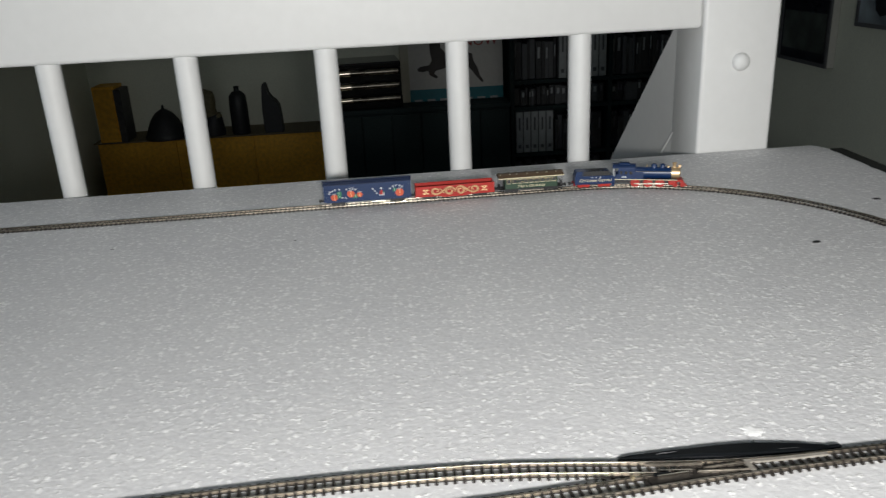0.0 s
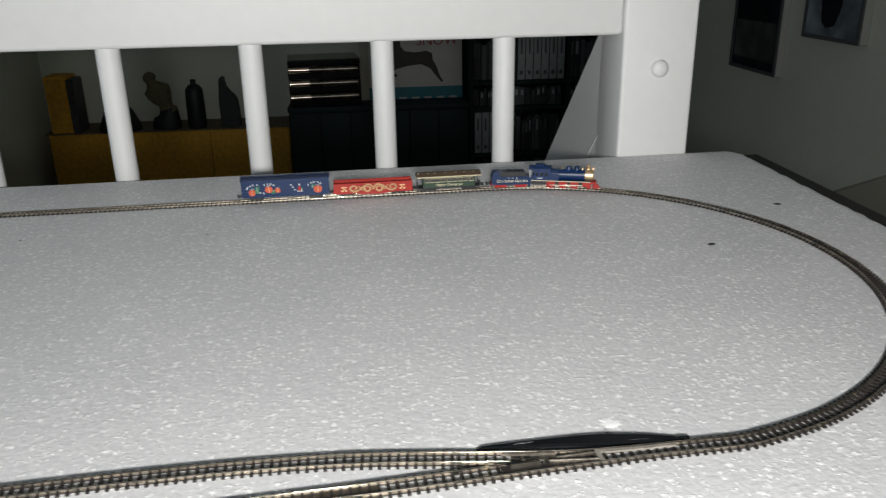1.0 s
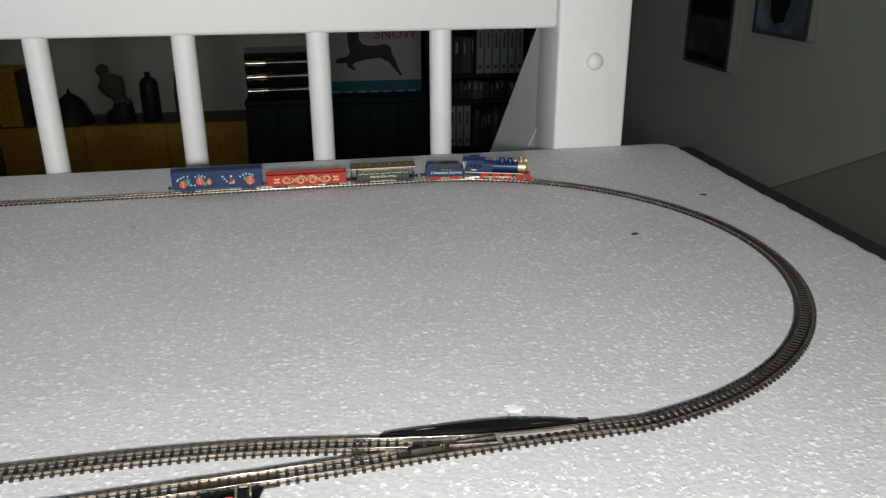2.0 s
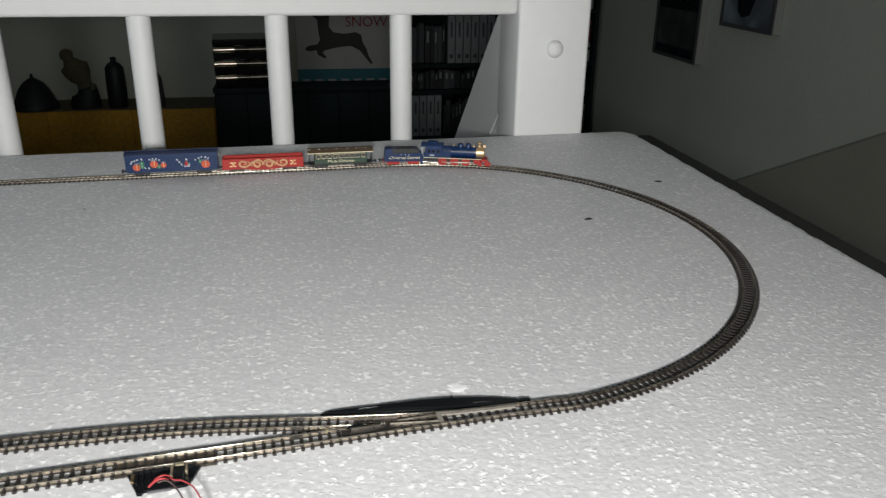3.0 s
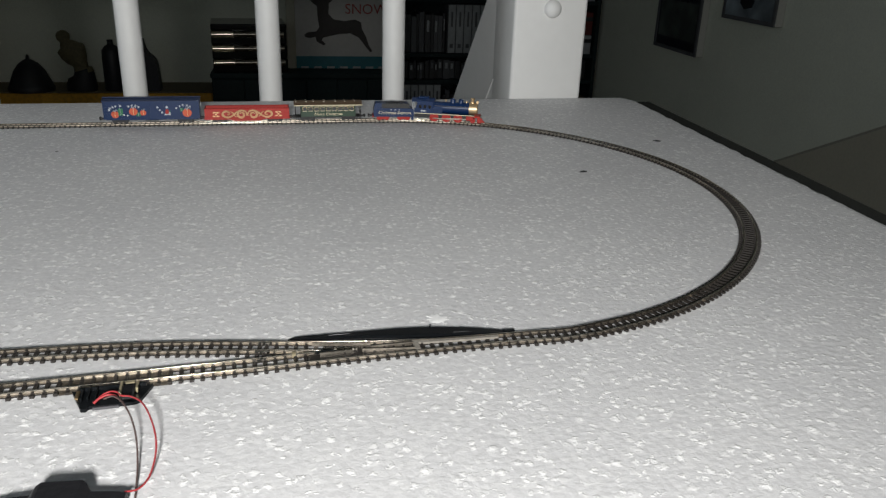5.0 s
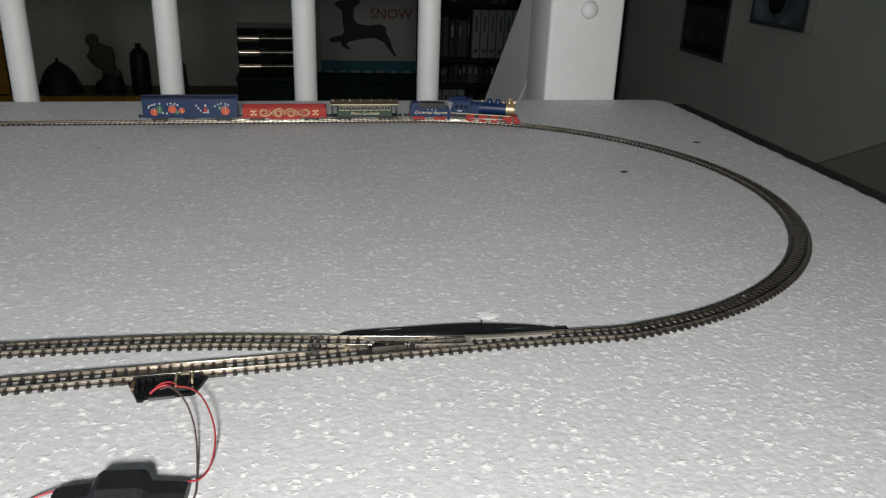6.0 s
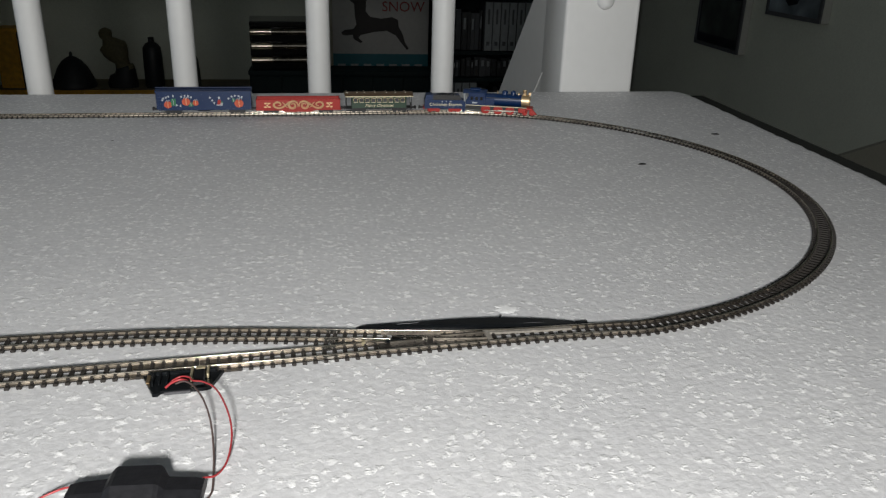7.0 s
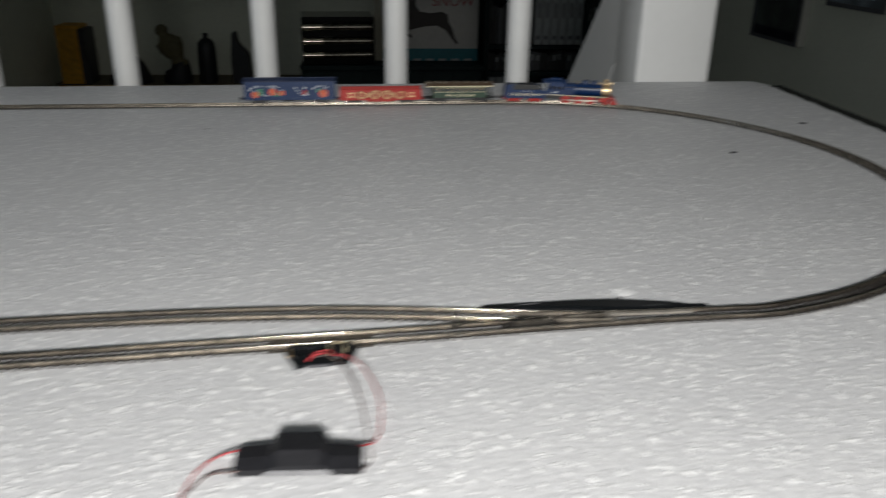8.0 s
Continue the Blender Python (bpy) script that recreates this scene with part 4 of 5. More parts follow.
for s in (-1, 1):
    sd = part("side_wall", mm_box(-L, L, *sorted((s * (W - T), s * W)), Z0 - 0.3, Z1, bevel=0.12), RED, gon)
    part("rim", mm_box(-L - 0.2, L + 0.2, *sorted((s * (W - T - 0.15), s * (W + 0.25))), Z1 - 0.05, Z1 + 0.45, bevel=0.1), RED, sd)
    y = W + 0.02
    up = lambda u, z: side_m(-u if s > 0 else u, y, z, s)
    for k in (-1, 1):
        ribbon("scroll_print", [(k * 5.3, 0.4), (k * 4.2, 1.3), (k * 2.7, 0.6), (k * 2.5, -1.0), (k * 3.8, -2.4), (k * 5.9, -2.1), (k * 7.0, -0.2), (k * 6.2, 1.9), (k * 4.0, 2.9), (k * 1.5, 2.1), (k * 0.4, 0.2), (k * 0.6, -1.4)], 1.7, GOLD, gon, up(0, 6.6))
        ribbon("scroll_print", [(k * 4.0, 2.9), (k * 7.2, 2.0), (k * 9.8, -0.2), (k * 12.4, -1.9), (k * 15.2, -2.2), (k * 17.6, -0.8), (k * 17.4, 1.3), (k * 15.2, 2.2), (k * 13.1, 1.3), (k * 13.2, -0.1), (k * 14.8, -0.4)], 1.6, GOLD, gon, up(0, 6.6))
        ribbon("scroll_print", [(k * 8.0, -1.9), (k * 9.4, -0.9), (k * 10.6, 1.2), (k * 12.0, 2.3)], 0.9, GOLD, gon, up(0, 6.6))
        for a, b in ((21.4, 1.3), (23.8, 1.4), (21.3, -1.3), (24.0, -1.4)):
            flat("leaf_print", [(k * (a - 1.4), b * 1.2), (k * a, b + 0.7), (k * (a + 1.4), b * 0.9), (k * a, b - 0.7)], GOLD, gon, up(0, 6.6))
        flat("berry_print", disc(0.7, 8, k * 22.6, 0.0), GOLD, gon, up(0, 6.6))
        flat("berry_print", disc(0.5, 8, k * 8.4, 0.2), GOLD, gon, up(0, 6.6))
for s in (-1, 1):
    part("end_wall", mm_box(*sorted((s * (L - T), s * L)), -W + T, W - T, Z0, Z1 + 0.35, bevel=0.12), RED, gon)
    part("end_sill", mm_box(*sorted((s * (L - 0.2), s * (L + 0.5))), -W + 0.4, W - 0.4, Z0 - 0.2, Z0 + 0.7), RED, gon)
part("center_sill", mm_box(-L + 1, L - 1, -2.2, 2.2, 1.9, 2.9), SOOT, gon)
for s in (-1, 1):
    part("fishbelly_sill", mm_prism([(-13, 2.7), (-9, 1.4), (9, 1.4), (13, 2.7)], "y", s * 5.2 - 0.3, s * 5.2 + 0.3), RED, gon)
for x in (-20.0, 20.0):
    truck(gon, x)
coupler(gon, L, 1)
coupler(gon, -L, -1)

# green coach
coach = thing("coach_car", "green old-time model coach with brown roof and wreaths", "train car", "cars of the train", at=put(0.0900, 0.1420, 8))
L, LB, W, Z0, Z1 = 25.6, 20.6, 5.7, 3.4, 12.6
part("platform", mm_box(-L + 0.5, L - 0.5, -W + 0.6, W - 0.6, 2.7, 3.5, bevel=0.15), SOOT, coach, "black end platforms and frame")
part("lower_body", mm_box(-LB, LB, -W, W, Z0, 8.0, bevel=0.15), GREEN, coach)
part("letter_board", mm_box(-LB, LB, -W, W, 11.2, Z1, bevel=0.1), GREEN, coach)
part("interior", mm_box(-LB + 1.2, LB - 1.2, -W + 1.6, W - 1.6, 7.9, 11.4), DARKBOOK, coach, "dark interior behind the windows")
n = 9
for s in (-1, 1):
    for i in range(n + 1):
        x = -LB + 0.7 + (2 * LB - 1.4) * i / n
        part("window_post", mm_box(x - 0.7, x + 0.7, *sorted((s * (W - 0.7), s * W)), 7.9, 11.3), GREEN, coach)
    for i in range(n):
        x = -LB + 0.7 + (2 * LB - 1.4) * (i + 0.5) / n
        part("window_pane", mm_box(x - 1.55, x + 1.55, *sorted((s * (W - 0.6), s * (W - 0.45))), 7.95, 11.25), DARKBOOK, coach, "dark glazed window pane")
        part("window_sill", mm_box(x - 1.5, x + 1.5, *sorted((s * (W - 0.4), s * (W + 0.1))), 7.85, 8.2), CREAM, coach)
    for x0 in (-LB, LB - 0.8):
        part("corner_post", mm_box(x0, x0 + 0.8, *sorted((s * (W - 1.2), s * W)), 7.9, 11.3), GREEN, coach)
    up = lambda u, z: side_m(-u if s > 0 else u, W + 0.12, z, s)
    rnd = random.Random(3)
    for i in range(n if s < 0 else 0):
        x = -LB + 0.7 + (2 * LB - 1.4) * (i + 0.5) / n
        ribbon("window_frame", [(-1.5, 7.9), (-1.5, 10.6), (-0.9, 11.3), (0.9, 11.3), (1.5, 10.6), (1.5, 7.9)], 0.3, GOLD, coach, up(x, 0))
    for i in range(8 if s > 0 else 0):
        u = -17.6 + i * 5.05
        z = (9.4, 11.0, 10.4, 9.3, 10.2, 11.6, 11.0, 9.6)[i]
        flat("wreath_print", disc((0.85, 0.75, 0.95, 0.7, 0.9, 0.65, 0.95, 0.75)[i], 10), ORANGE if i % 3 else RED, coach, up(u, z))
    ribbon("garland_print", [(-19.5 + i * 2.6, 11.5 + (0.5 if i % 2 else -0.5)) for i in range(16)], 0.35, CREAM, coach, up(0, 0))
    lettering("lettering", "Merry Christmas", 3.1 * MM, CREAM, coach, side_m(0, W + 0.06, 5.6, s), 0.00004, 0.2)
    part("sill_line", mm_box(-LB, LB, *sorted((s * W, s * (W + 0.1))), 3.5, 3.8), SOOT, coach)
for x0, x1 in ((-LB, -LB + 0.7), (LB - 0.7, LB)):
    part("end_wall", mm_box(x0, x1, -W + 0.75, W - 0.75, 7.9, Z1 + 0.8), GREEN, coach)
roof_line = [(-W - 0.9, Z1 - 0.25), (-W - 0.8, Z1 + 0.4), (-W * 0.75, Z1 + 1.7), (-W * 0.35, Z1 + 2.5), (0, Z1 + 2.75), (W * 0.35, Z1 + 2.5), (W * 0.75, Z1 + 1.7), (W + 0.8, Z1 + 0.4), (W + 0.9, Z1 - 0.25)]
part("roof", mm_prism(roof_line, "x", -L, L), BROWN, coach, "brown curved roof with small vents")
for s in (-1, 1):
    part("roof_edge", mm_box(-L - 0.05, L + 0.05, *sorted((s * (W + 0.88), s * (W + 1.1))), Z1 - 0.35, Z1 + 0.3), CREAM, coach, "cream roof edge")
for i, x in enumerate((-24, -16.5, -11, -3, 5.5, 12.5, 20)):
    for s in (-1, 1):
        part("roof_vent", mm_box(x - 0.6, x + 0.6, s * 2.9 - 0.35, s * 2.9 + 0.35, Z1 + 2.0, Z1 + 2.9, bevel=0.15), BRASS, coach)
for sx in (-1, 1):
    for s in (-1, 1):
        part("platform_post", mm_cyl((sx * (L - 1.0), s * (W - 0.9), 3.4), (sx * (L - 1.0), s * (W - 0.9), Z1), 0.22, seg=8), SOOT, coach)
    part("railing", mm_box(*sorted((sx * (L - 1.2), sx * (L - 0.9))), -W + 0.9, W - 0.9, 6.4, 6.8), SOOT, coach)
    for k in range(-3, 4):
        part("baluster", mm_box(*sorted((sx * (L - 1.15), sx * (L - 0.95))), k * 1.4 - 0.12, k * 1.4 + 0.12, 3.4, 6.5), SOOT, coach)
    for s in (-1, 1):
        part("step", mm_box(*sorted((sx * (LB + 0.6), sx * (L - 0.7))), *sorted((s * (W - 1.0), s * (W + 0.2))), 1.6, 2.0), SOOT, coach)
part("truss", mm_box(-11, 11, 4.0, 4.4, 1.5, 1.9), STEEL, coach)
part("truss", mm_box(-11, 11, -4.4, -4.0, 1.5, 1.9), STEEL, coach)
for x in (-15.5, 15.5):
    truck(coach, x)
coupler(coach, L - 1, 1)
coupler(coach, -L + 1, -1)

# tender
ten = thing("tender", "blue model tender with coal load and cream lettering", "tender", "cars of the train", at=put(0.1540, 0.1865, 4))
L, W, Z0 = 15.8, 5.6, 3.4
part("tank", mm_prism([(-L, Z0), (L - 0.5, Z0), (L - 0.5, 8.6), (L - 2.5, 9.6), (-L, 9.6)], "y", -W, W), BLUE, ten)
part("coal_bunker", mm_prism([(-L + 5.8, 9.5), (L - 2.8, 9.5), (L - 5.0, 13.2), (-L + 5.8, 13.2)], "y", -W + 1.0, W - 1.0), BLUE, ten)
part("rear_tank_top", mm_prism([(-L + 0.3, 9.5), (-L + 6.0, 9.5), (-L + 6.0, 13.8), (-L + 1.2, 13.2)], "y", -W + 0.6, W - 0.6), BLUE, ten)
bm = bmesh.new()
for i in range(9):
    for j in range(5):
        r = random.Random(i * 7 + j)
        p = Vector(((-L + 8.0 + i * 2.0 + r.uniform(-0.5, 0.5)), (-3.6 + j * 1.8 + r.uniform(-0.4, 0.4)), 12.3 + r.uniform(0, 0.4) + 0.5 * math.sin(math.pi * (i + 0.5) / 9))) * MM
        if p.x < (L - 4.5) * MM:
            bmesh.ops.create_icosphere(bm, subdivisions=1, radius=r.uniform(1.0, 1.5) * MM, matrix=Matrix.Translation(p) @ Matrix.Diagonal((1, 1, 0.7, 1)))
part("coal", bm, COAL, ten, "heap of black coal")
for s in (-1, 1):
    part("coal_board", mm_prism([(-L + 6.2, 9.7), (L - 3.2, 9.7), (L - 5.2, 13.3), (-L + 6.2, 13.3)], "y", *sorted((s * (W - 1.0), s * (W - 0.7)))), SOOT, ten, "black coal board")
    lettering("lettering", "Christmas Express", 3.35 * MM, CREAM, ten, side_m(0.2, W + 0.06, 6.2, s), 0.00004, 0.2)
    for u in (-2.4, 0.8, 4.0):
        flat("star_print", star(0.75), WHITEPRINT, ten, side_m(-u if s > 0 else u, W + 0.03, 8.6, s))
    part("sill", mm_box(-L, L - 0.5, *sorted((s * W, s * (W + 0.2))), Z0 - 0.3, Z0 + 0.4), BLUE, ten)
    part("cab_step", mm_box(L - 2.6, L - 0.8, *sorted((s * (W - 0.6), s * (W + 0.1))), 0.8, 3.6), BLUE, ten)
part("frame", mm_box(-L + 0.5, L - 0.5, -3.0, 3.0, 2.2, 3.4), SOOT, ten)
part("rear_beam", mm_box(-L - 0.9, -L, -W + 0.3, W - 0.3, 2.2, 3.8, bevel=0.2), RED, ten, "red rear beam")
for x in (-8.6, 7.4):
    for s in (-1, 1):
        part("truck_frame", mm_prism([(x - 5.2, 2.4), (x - 4.2, 0.8), (x + 4.2, 0.8), (x + 5.2, 2.4), (x + 2, 2.9), (x - 2, 2.9)], "y", s * 4.3 - 0.35, s * 4.3 + 0.35), RED, ten, "red bogie side frame")
        for dx in (-2.9, 2.9):
            wheel(ten, x + dx, s * 3.3, 2.0, RED)
coupler(ten, -L - 0.5, -1)

# locomotive
loco = thing("steam_locomotive", "blue model steam locomotive with gold smokebox and red wheels", "locomotive", at=put(0.1830, 0.2435, 8, 1.13))
L = 27.0
boiler = smooth(part("boiler", mm_cyl((-9, 0, 10.6), (16.5, 0, 10.6), 4.6, seg=32), BLUE, loco))
for x in (-3, 4, 11):
    smooth(part("boiler_band", mm_cyl((x - 0.2, 0, 10.6), (x + 0.2, 0, 10.6), 4.68, seg=32), BLUE, boiler))
box_ = smooth(part("smokebox", mm_cyl((16.4, 0, 10.6), (22.0, 0, 10.6), 4.75, seg=32), GOLDMETAL, loco, "gold smokebox"))
smooth(part("smokebox_door", mm_cyl((21.9, 0, 10.6), (22.7, 0, 10.6), 4.0, 3.5, seg=28), GOLDMETAL, box_))
smooth(part("number_disc", mm_cyl((22.6, 0, 10.6), (22.9, 0, 10.6), 1.6, seg=18), BRASS, box_))
smooth(part("chimney", spin([(1.5 * MM, 0), (1.35 * MM, 1.0 * MM), (1.3 * MM, 3.2 * MM), (1.75 * MM, 3.9 * MM), (1.7 * MM, 4.4 * MM), (1.1 * MM, 4.4 * MM)], 18, (18.6 * MM, 0, 14.6 * MM)), GOLDMETAL, loco, "gold chimney"))
part("headlight", mm_box(21.2, 23.2, -1.2, 1.2, 15.0, 17.4, bevel=0.3), GOLDMETAL, loco, "gold headlight")
smooth(part("lens", mm_cyl((23.1, 0, 16.2), (23.5, 0, 16.2), 0.85, seg=14), WHITEPRINT, loco, "pale headlight lens"))
for x, r in ((10.2, 1.9), (4.2, 2.1)):
    smooth(part("dome", spin([(r * 1.15 * MM, 0), (r * MM, 0.8 * MM), (r * MM, 2.2 * MM), (r * 0.85 * MM, 3.0 * MM), (r * 0.4 * MM, 3.5 * MM)], 20, (x * MM, 0, 14.6 * MM)), BLUE, loco))
smooth(part("bell", spin([(0.9 * MM, 0), (0.8 * MM, 0.8 * MM), (0.4 * MM, 1.6 * MM)], 14, (14.3 * MM, 0, 15.0 * MM)), GOLDMETAL, loco, "gold bell"))
smooth(part("whistle", mm_cyl((-1.0, 0, 14.8), (-1.0, 0, 17.0), 0.4, seg=10), GOLDMETAL, loco))
# firebox and cab
part("firebox", mm_prism([(-4.6, 6.5), (4.6, 6.5), (4.6, 11.5), (3.4, 14.0), (0, 15.2), (-3.4, 14.0), (-4.6, 11.5)], "x", -10.5, -3.0), BLUE, loco)
W = 5.4
for s in (-1, 1):
    y = sorted((s * (W - 0.5), s * W))
    cs = part("cab_side", mm_box(-23.6, -10.0, *y, 5.6, 10.2, bevel=0.1), BLUE, loco)
    part("cab_side_top", mm_box(-21.6, -10.0, *y, 12.8, 15.4), BLUE, cs)
    for x in (-21.6, -18.3, -14.8, -11.4):
        part("cab_post", mm_box(x, x + 1.4, *y, 10.1, 12.9), BLUE, cs)
    for x in (-20.0, -16.6, -13.2):
        part("window_pane", mm_box(x - 0.1, x + 2.0, *sorted((s * (W - 0.4), s * (W - 0.25))), 10.2, 12.8), GLOSS, cs, "dark cab window pane")
    flat("plate_print", [(-1.8, -0.5), (1.8, -0.5), (1.8, 0.5), (-1.8, 0.5)], WHITEPRINT, loco, side_m(-17.0, W + 0.03, 8.2, s))
    part("running_board", mm_box(-10.0, 20.5, *sorted((s * 3.2, s * 5.6)), 5.9, 6.5, bevel=0.1), BLUE, loco)
    part("board_edge", mm_box(-23.6, 20.5, *sorted((s * 5.6, s * 5.75)), 5.95, 6.45), CREAM, loco, "cream running board edge")
    part("handrail", mm_cyl((-9, s * 4.75, 12.6), (16, s * 4.75, 12.6), 0.18, seg=8), STEEL, loco)
    part("cylinder", mm_box(14.6, 20.0, *sorted((s * 3.4, s * 5.9)), 2.2, 5.7, bevel=0.5, seg=2), RED, loco, "red cylinder block")
    part("side_rod", mm_box(-9.8, 9.6, *sorted((s * 4.75, s * 5.05)), 2.3, 3.0), STEEL, loco)
    part("main_rod", mm_box(0.0, 15.2, *sorted((s * 5.1, s * 5.4)), 2.9, 3.5), STEEL, loco)
    for x in (-9.0, 0.0, 8.6):
        w_ = wheel(loco, x, s * 4.1, 3.3, RED, 1.1, "driving_wheel")
        part("crank_pin", mm_cyl((x + 0.8, s * 4.6, 2.6), (x + 0.8, s * 5.5, 2.6), 0.4, seg=8), STEEL, w_)
    wheel(loco, 19.4, s * 3.4, 1.8, RED, 0.9, "pilot_wheel")
    part("pilot_rail", mm_cyl((22.5, s * 3.6, 6.2), (26.4, s * 3.6, 4.6), 0.2, seg=8), STEEL, loco)
    part("grab_iron", mm_cyl((-24.0, s * (W - 0.2), 5.0), (-25.0, s * (W - 0.4), 14.8), 0.5, seg=10), GREYBOX, loco, "pale rear grab iron")
part("cab_front", mm_box(-10.6, -10.0, -W + 0.5, W - 0.5, 6.0, 15.4), BLUE, loco)
part("cab_roof", mm_prism([(-W - 0.7, 15.2), (-W - 0.4, 15.9), (-2.6, 17.4), (0, 17.7), (2.6, 17.4), (W + 0.4, 15.9), (W + 0.7, 15.2)], "x", -25.6, -8.8), BLUE, loco)
part("roof_hatch", mm_box(-21.0, -13.2, -2.8, 2.8, 17.2, 18.7, bevel=0.5), BLUE, loco)
part("frame", mm_box(-24, 20, -2.8, 2.8, 2.4, 6.2), SOOT, loco)
part("pilot_deck", mm_box(20.2, 24.8, -5.2, 5.2, 4.6, 6.0, bevel=0.2), RED, loco, "red front deck and beam")
part("pilot", mm_prism([(22.5, 0.5), (28.2, 0.5), (27.6, 1.2), (24.6, 4.7), (22.5, 4.7)], "y", -1.2, 1.2), RED, loco, "red cowcatcher")
for k in range(-5, 6):
    if abs(k) > 1:
        part("pilot_slat", mm_prism([(23.2, 0.5), (28.0 - abs(k) * 0.55, 0.5), (27.4 - abs(k) * 0.55, 1.2), (24.4, 4.7), (23.2, 4.7)], "y", k * 0.9 - 0.3, k * 0.9 + 0.3), RED, loco)

# ---- far end of the room ----
def on_floor(name, label, category, x, y, z, group=""):
    return thing(name, label, category, group, at=pose(x, y, z))


# sideboard and what stands on it
SB_TOP = -0.622
side = on_floor("sideboard", "amber-stained wooden sideboard against the grey wall", "sideboard", -0.97, 4.12, FLOOR_Z)
hgt = SB_TOP - FLOOR_Z
part("carcass", B(-0.565, 0.64, -0.040, 0.22, 0.06, hgt - 0.0065, bevel=0.003), OAK, side)
part("top_board", B(-0.58, 0.655, -0.052, 0.225, hgt - 0.006, hgt, bevel=0.002), DULLTOP, side, "dull brown top board")
part("plinth", B(-0.54, 0.61, -0.02, 0.2, 0.001, 0.0595), BLACK, side)
for i in range(3):
    x = -0.560 + i * 0.398
    part("cupboard_door", B(x + 0.001, x + 0.397, -0.051, -0.0405, 0.065, hgt - 0.008, bevel=0.001), OAK, side)

cab = on_floor("wooden_box", "tall amber wooden box standing on the sideboard", "wooden box", -1.45, 4.14, SB_TOP)
part("body", B(-0.06, 0.05, -0.07, 0.07, 0.001, 0.285, bevel=0.003), OAK, cab)
part("front_panel", B(-0.048, 0.038, -0.0745, -0.0705, 0.015, 0.272, bevel=0.001), OAK, cab)
bk = on_floor("dark_book", "dark upright book leaning beside the wooden box", "book", -1.382, 4.12, SB_TOP)
part("cover", B(-0.0175, 0.0175, -0.07, 0.07, 0.001, 0.270, bevel=0.003), DARKBOOK, bk)


def statue(name, label, category, bm, material, x, y):
    o = smooth(part(name, bm, material), 60)
    o.location = (x, y, SB_TOP + 0.001)
    return tagged(o, label, category)


statue("table_bell", "dark bell-shaped ornament on the sideboard", "ornament", spin([(0.104, 0), (0.106, 0.012), (0.098, 0.03), (0.085, 0.06), (0.07, 0.095), (0.045, 0.128), (0.02, 0.145), (0.008, 0.150), (0.006, 0.165), (0.002, 0.172)], 24), DARKSTONE, -1.187, 4.12)


def bust():
    """A leaning half figure on a rough round base."""
    return loft([((0.012, 0, 0), 0.072, 0.05, 0), ((0.012, 0, 0.02), 0.074, 0.05, 0), ((0.016, 0, 0.05), 0.066, 0.046, -0.1), ((0.026, 0, 0.082), 0.050, 0.042, 0.25),
                 ((0.026, 0, 0.102), 0.044, 0.036, 0.3), ((0.018, 0, 0.112), 0.034, 0.030, 0.1), ((0.014, 0, 0.128), 0.036, 0.032, 0.35), ((0.012, 0, 0.146), 0.047, 0.036, 0.6),
                 ((0.004, 0, 0.166), 0.060, 0.038, 0.72), ((-0.012, 0, 0.188), 0.066, 0.038, 0.62), ((-0.030, 0, 0.206), 0.058, 0.034, 0.45), ((-0.036, 0, 0.222), 0.036, 0.026, 0.6),
                 ((-0.040, 0, 0.236), 0.024, 0.022, 0.3), ((-0.046, 0, 0.250), 0.031, 0.026, 0.2), ((-0.047, 0, 0.266), 0.032, 0.026, 0.1), ((-0.046, 0, 0.279), 0.024, 0.02, 0), ((-0.045, 0, 0.287), 0.008, 0.008, 0)], 20)


figure = statue("bust_statue", "small tan clay statue on a dark round base", "statue", bust(), CLAY, -0.965, 4.12)
figure.data.materials.append(DARKSTONE)
for face in figure.data.polygons:
    face.material_index = 1 if face.center.z < 0.1 else 0
statue("dark_bottle", "dark glazed bottle on the sideboard", "bottle", spin([(0.044, 0), (0.047, 0.01), (0.046, 0.15), (0.043, 0.195), (0.028, 0.215), (0.014, 0.222), (0.013, 0.238), (0.016, 0.243), (0.010, 0.245)], 20), DARKSTONE, -0.800, 4.12)


def slanted():
    bm = PR([(-0.048, 0.0), (0.048, 0.0), (0.043, 0.08), (0.038, 0.14), (0.022, 0.165), (0.0, 0.178), (-0.014, 0.2), (-0.019, 0.248), (-0.030, 0.256), (-0.040, 0.245), (-0.044, 0.19), (-0.05, 0.12)], "y", -0.035, 0.035)
    bmesh.ops.bevel(bm, geom=bm.edges[:], offset=0.003, segments=2, affect="EDGES")
    return bm


statue("dark_carving", "dark carving with a pointed upright tip", "carving", slanted(), DARKSTONE, -0.626, 4.12)

# black cabinet with stacked glossy boxes and a print
blk = on_floor("black_cabinet", "black lacquered low cabinet beside the sideboard", "cabinet", 0.14, 4.1, FLOOR_Z)
bt = -0.508 - FLOOR_Z
part("carcass", B(-0.455, 0.455, -0.15, 0.24, 0.001, bt - 0.025, bevel=0.003), BLACK, blk)
part("top_board", B(-0.46, 0.46, -0.16, 0.245, bt - 0.0245, bt, bevel=0.003), BLACK, blk)
for i in range(6):
    x = -0.45 + i * 0.15
    d = part("door", B(x + 0.002, x + 0.148, -0.168, -0.1505, 0.04, bt - 0.03, bevel=0.002), BLACK, blk)
    part("knob", C((x + 0.075, -0.1685, bt - 0.34), (x + 0.075, -0.180, bt - 0.34), 0.006, seg=12), STEEL, d)
BT = -0.508
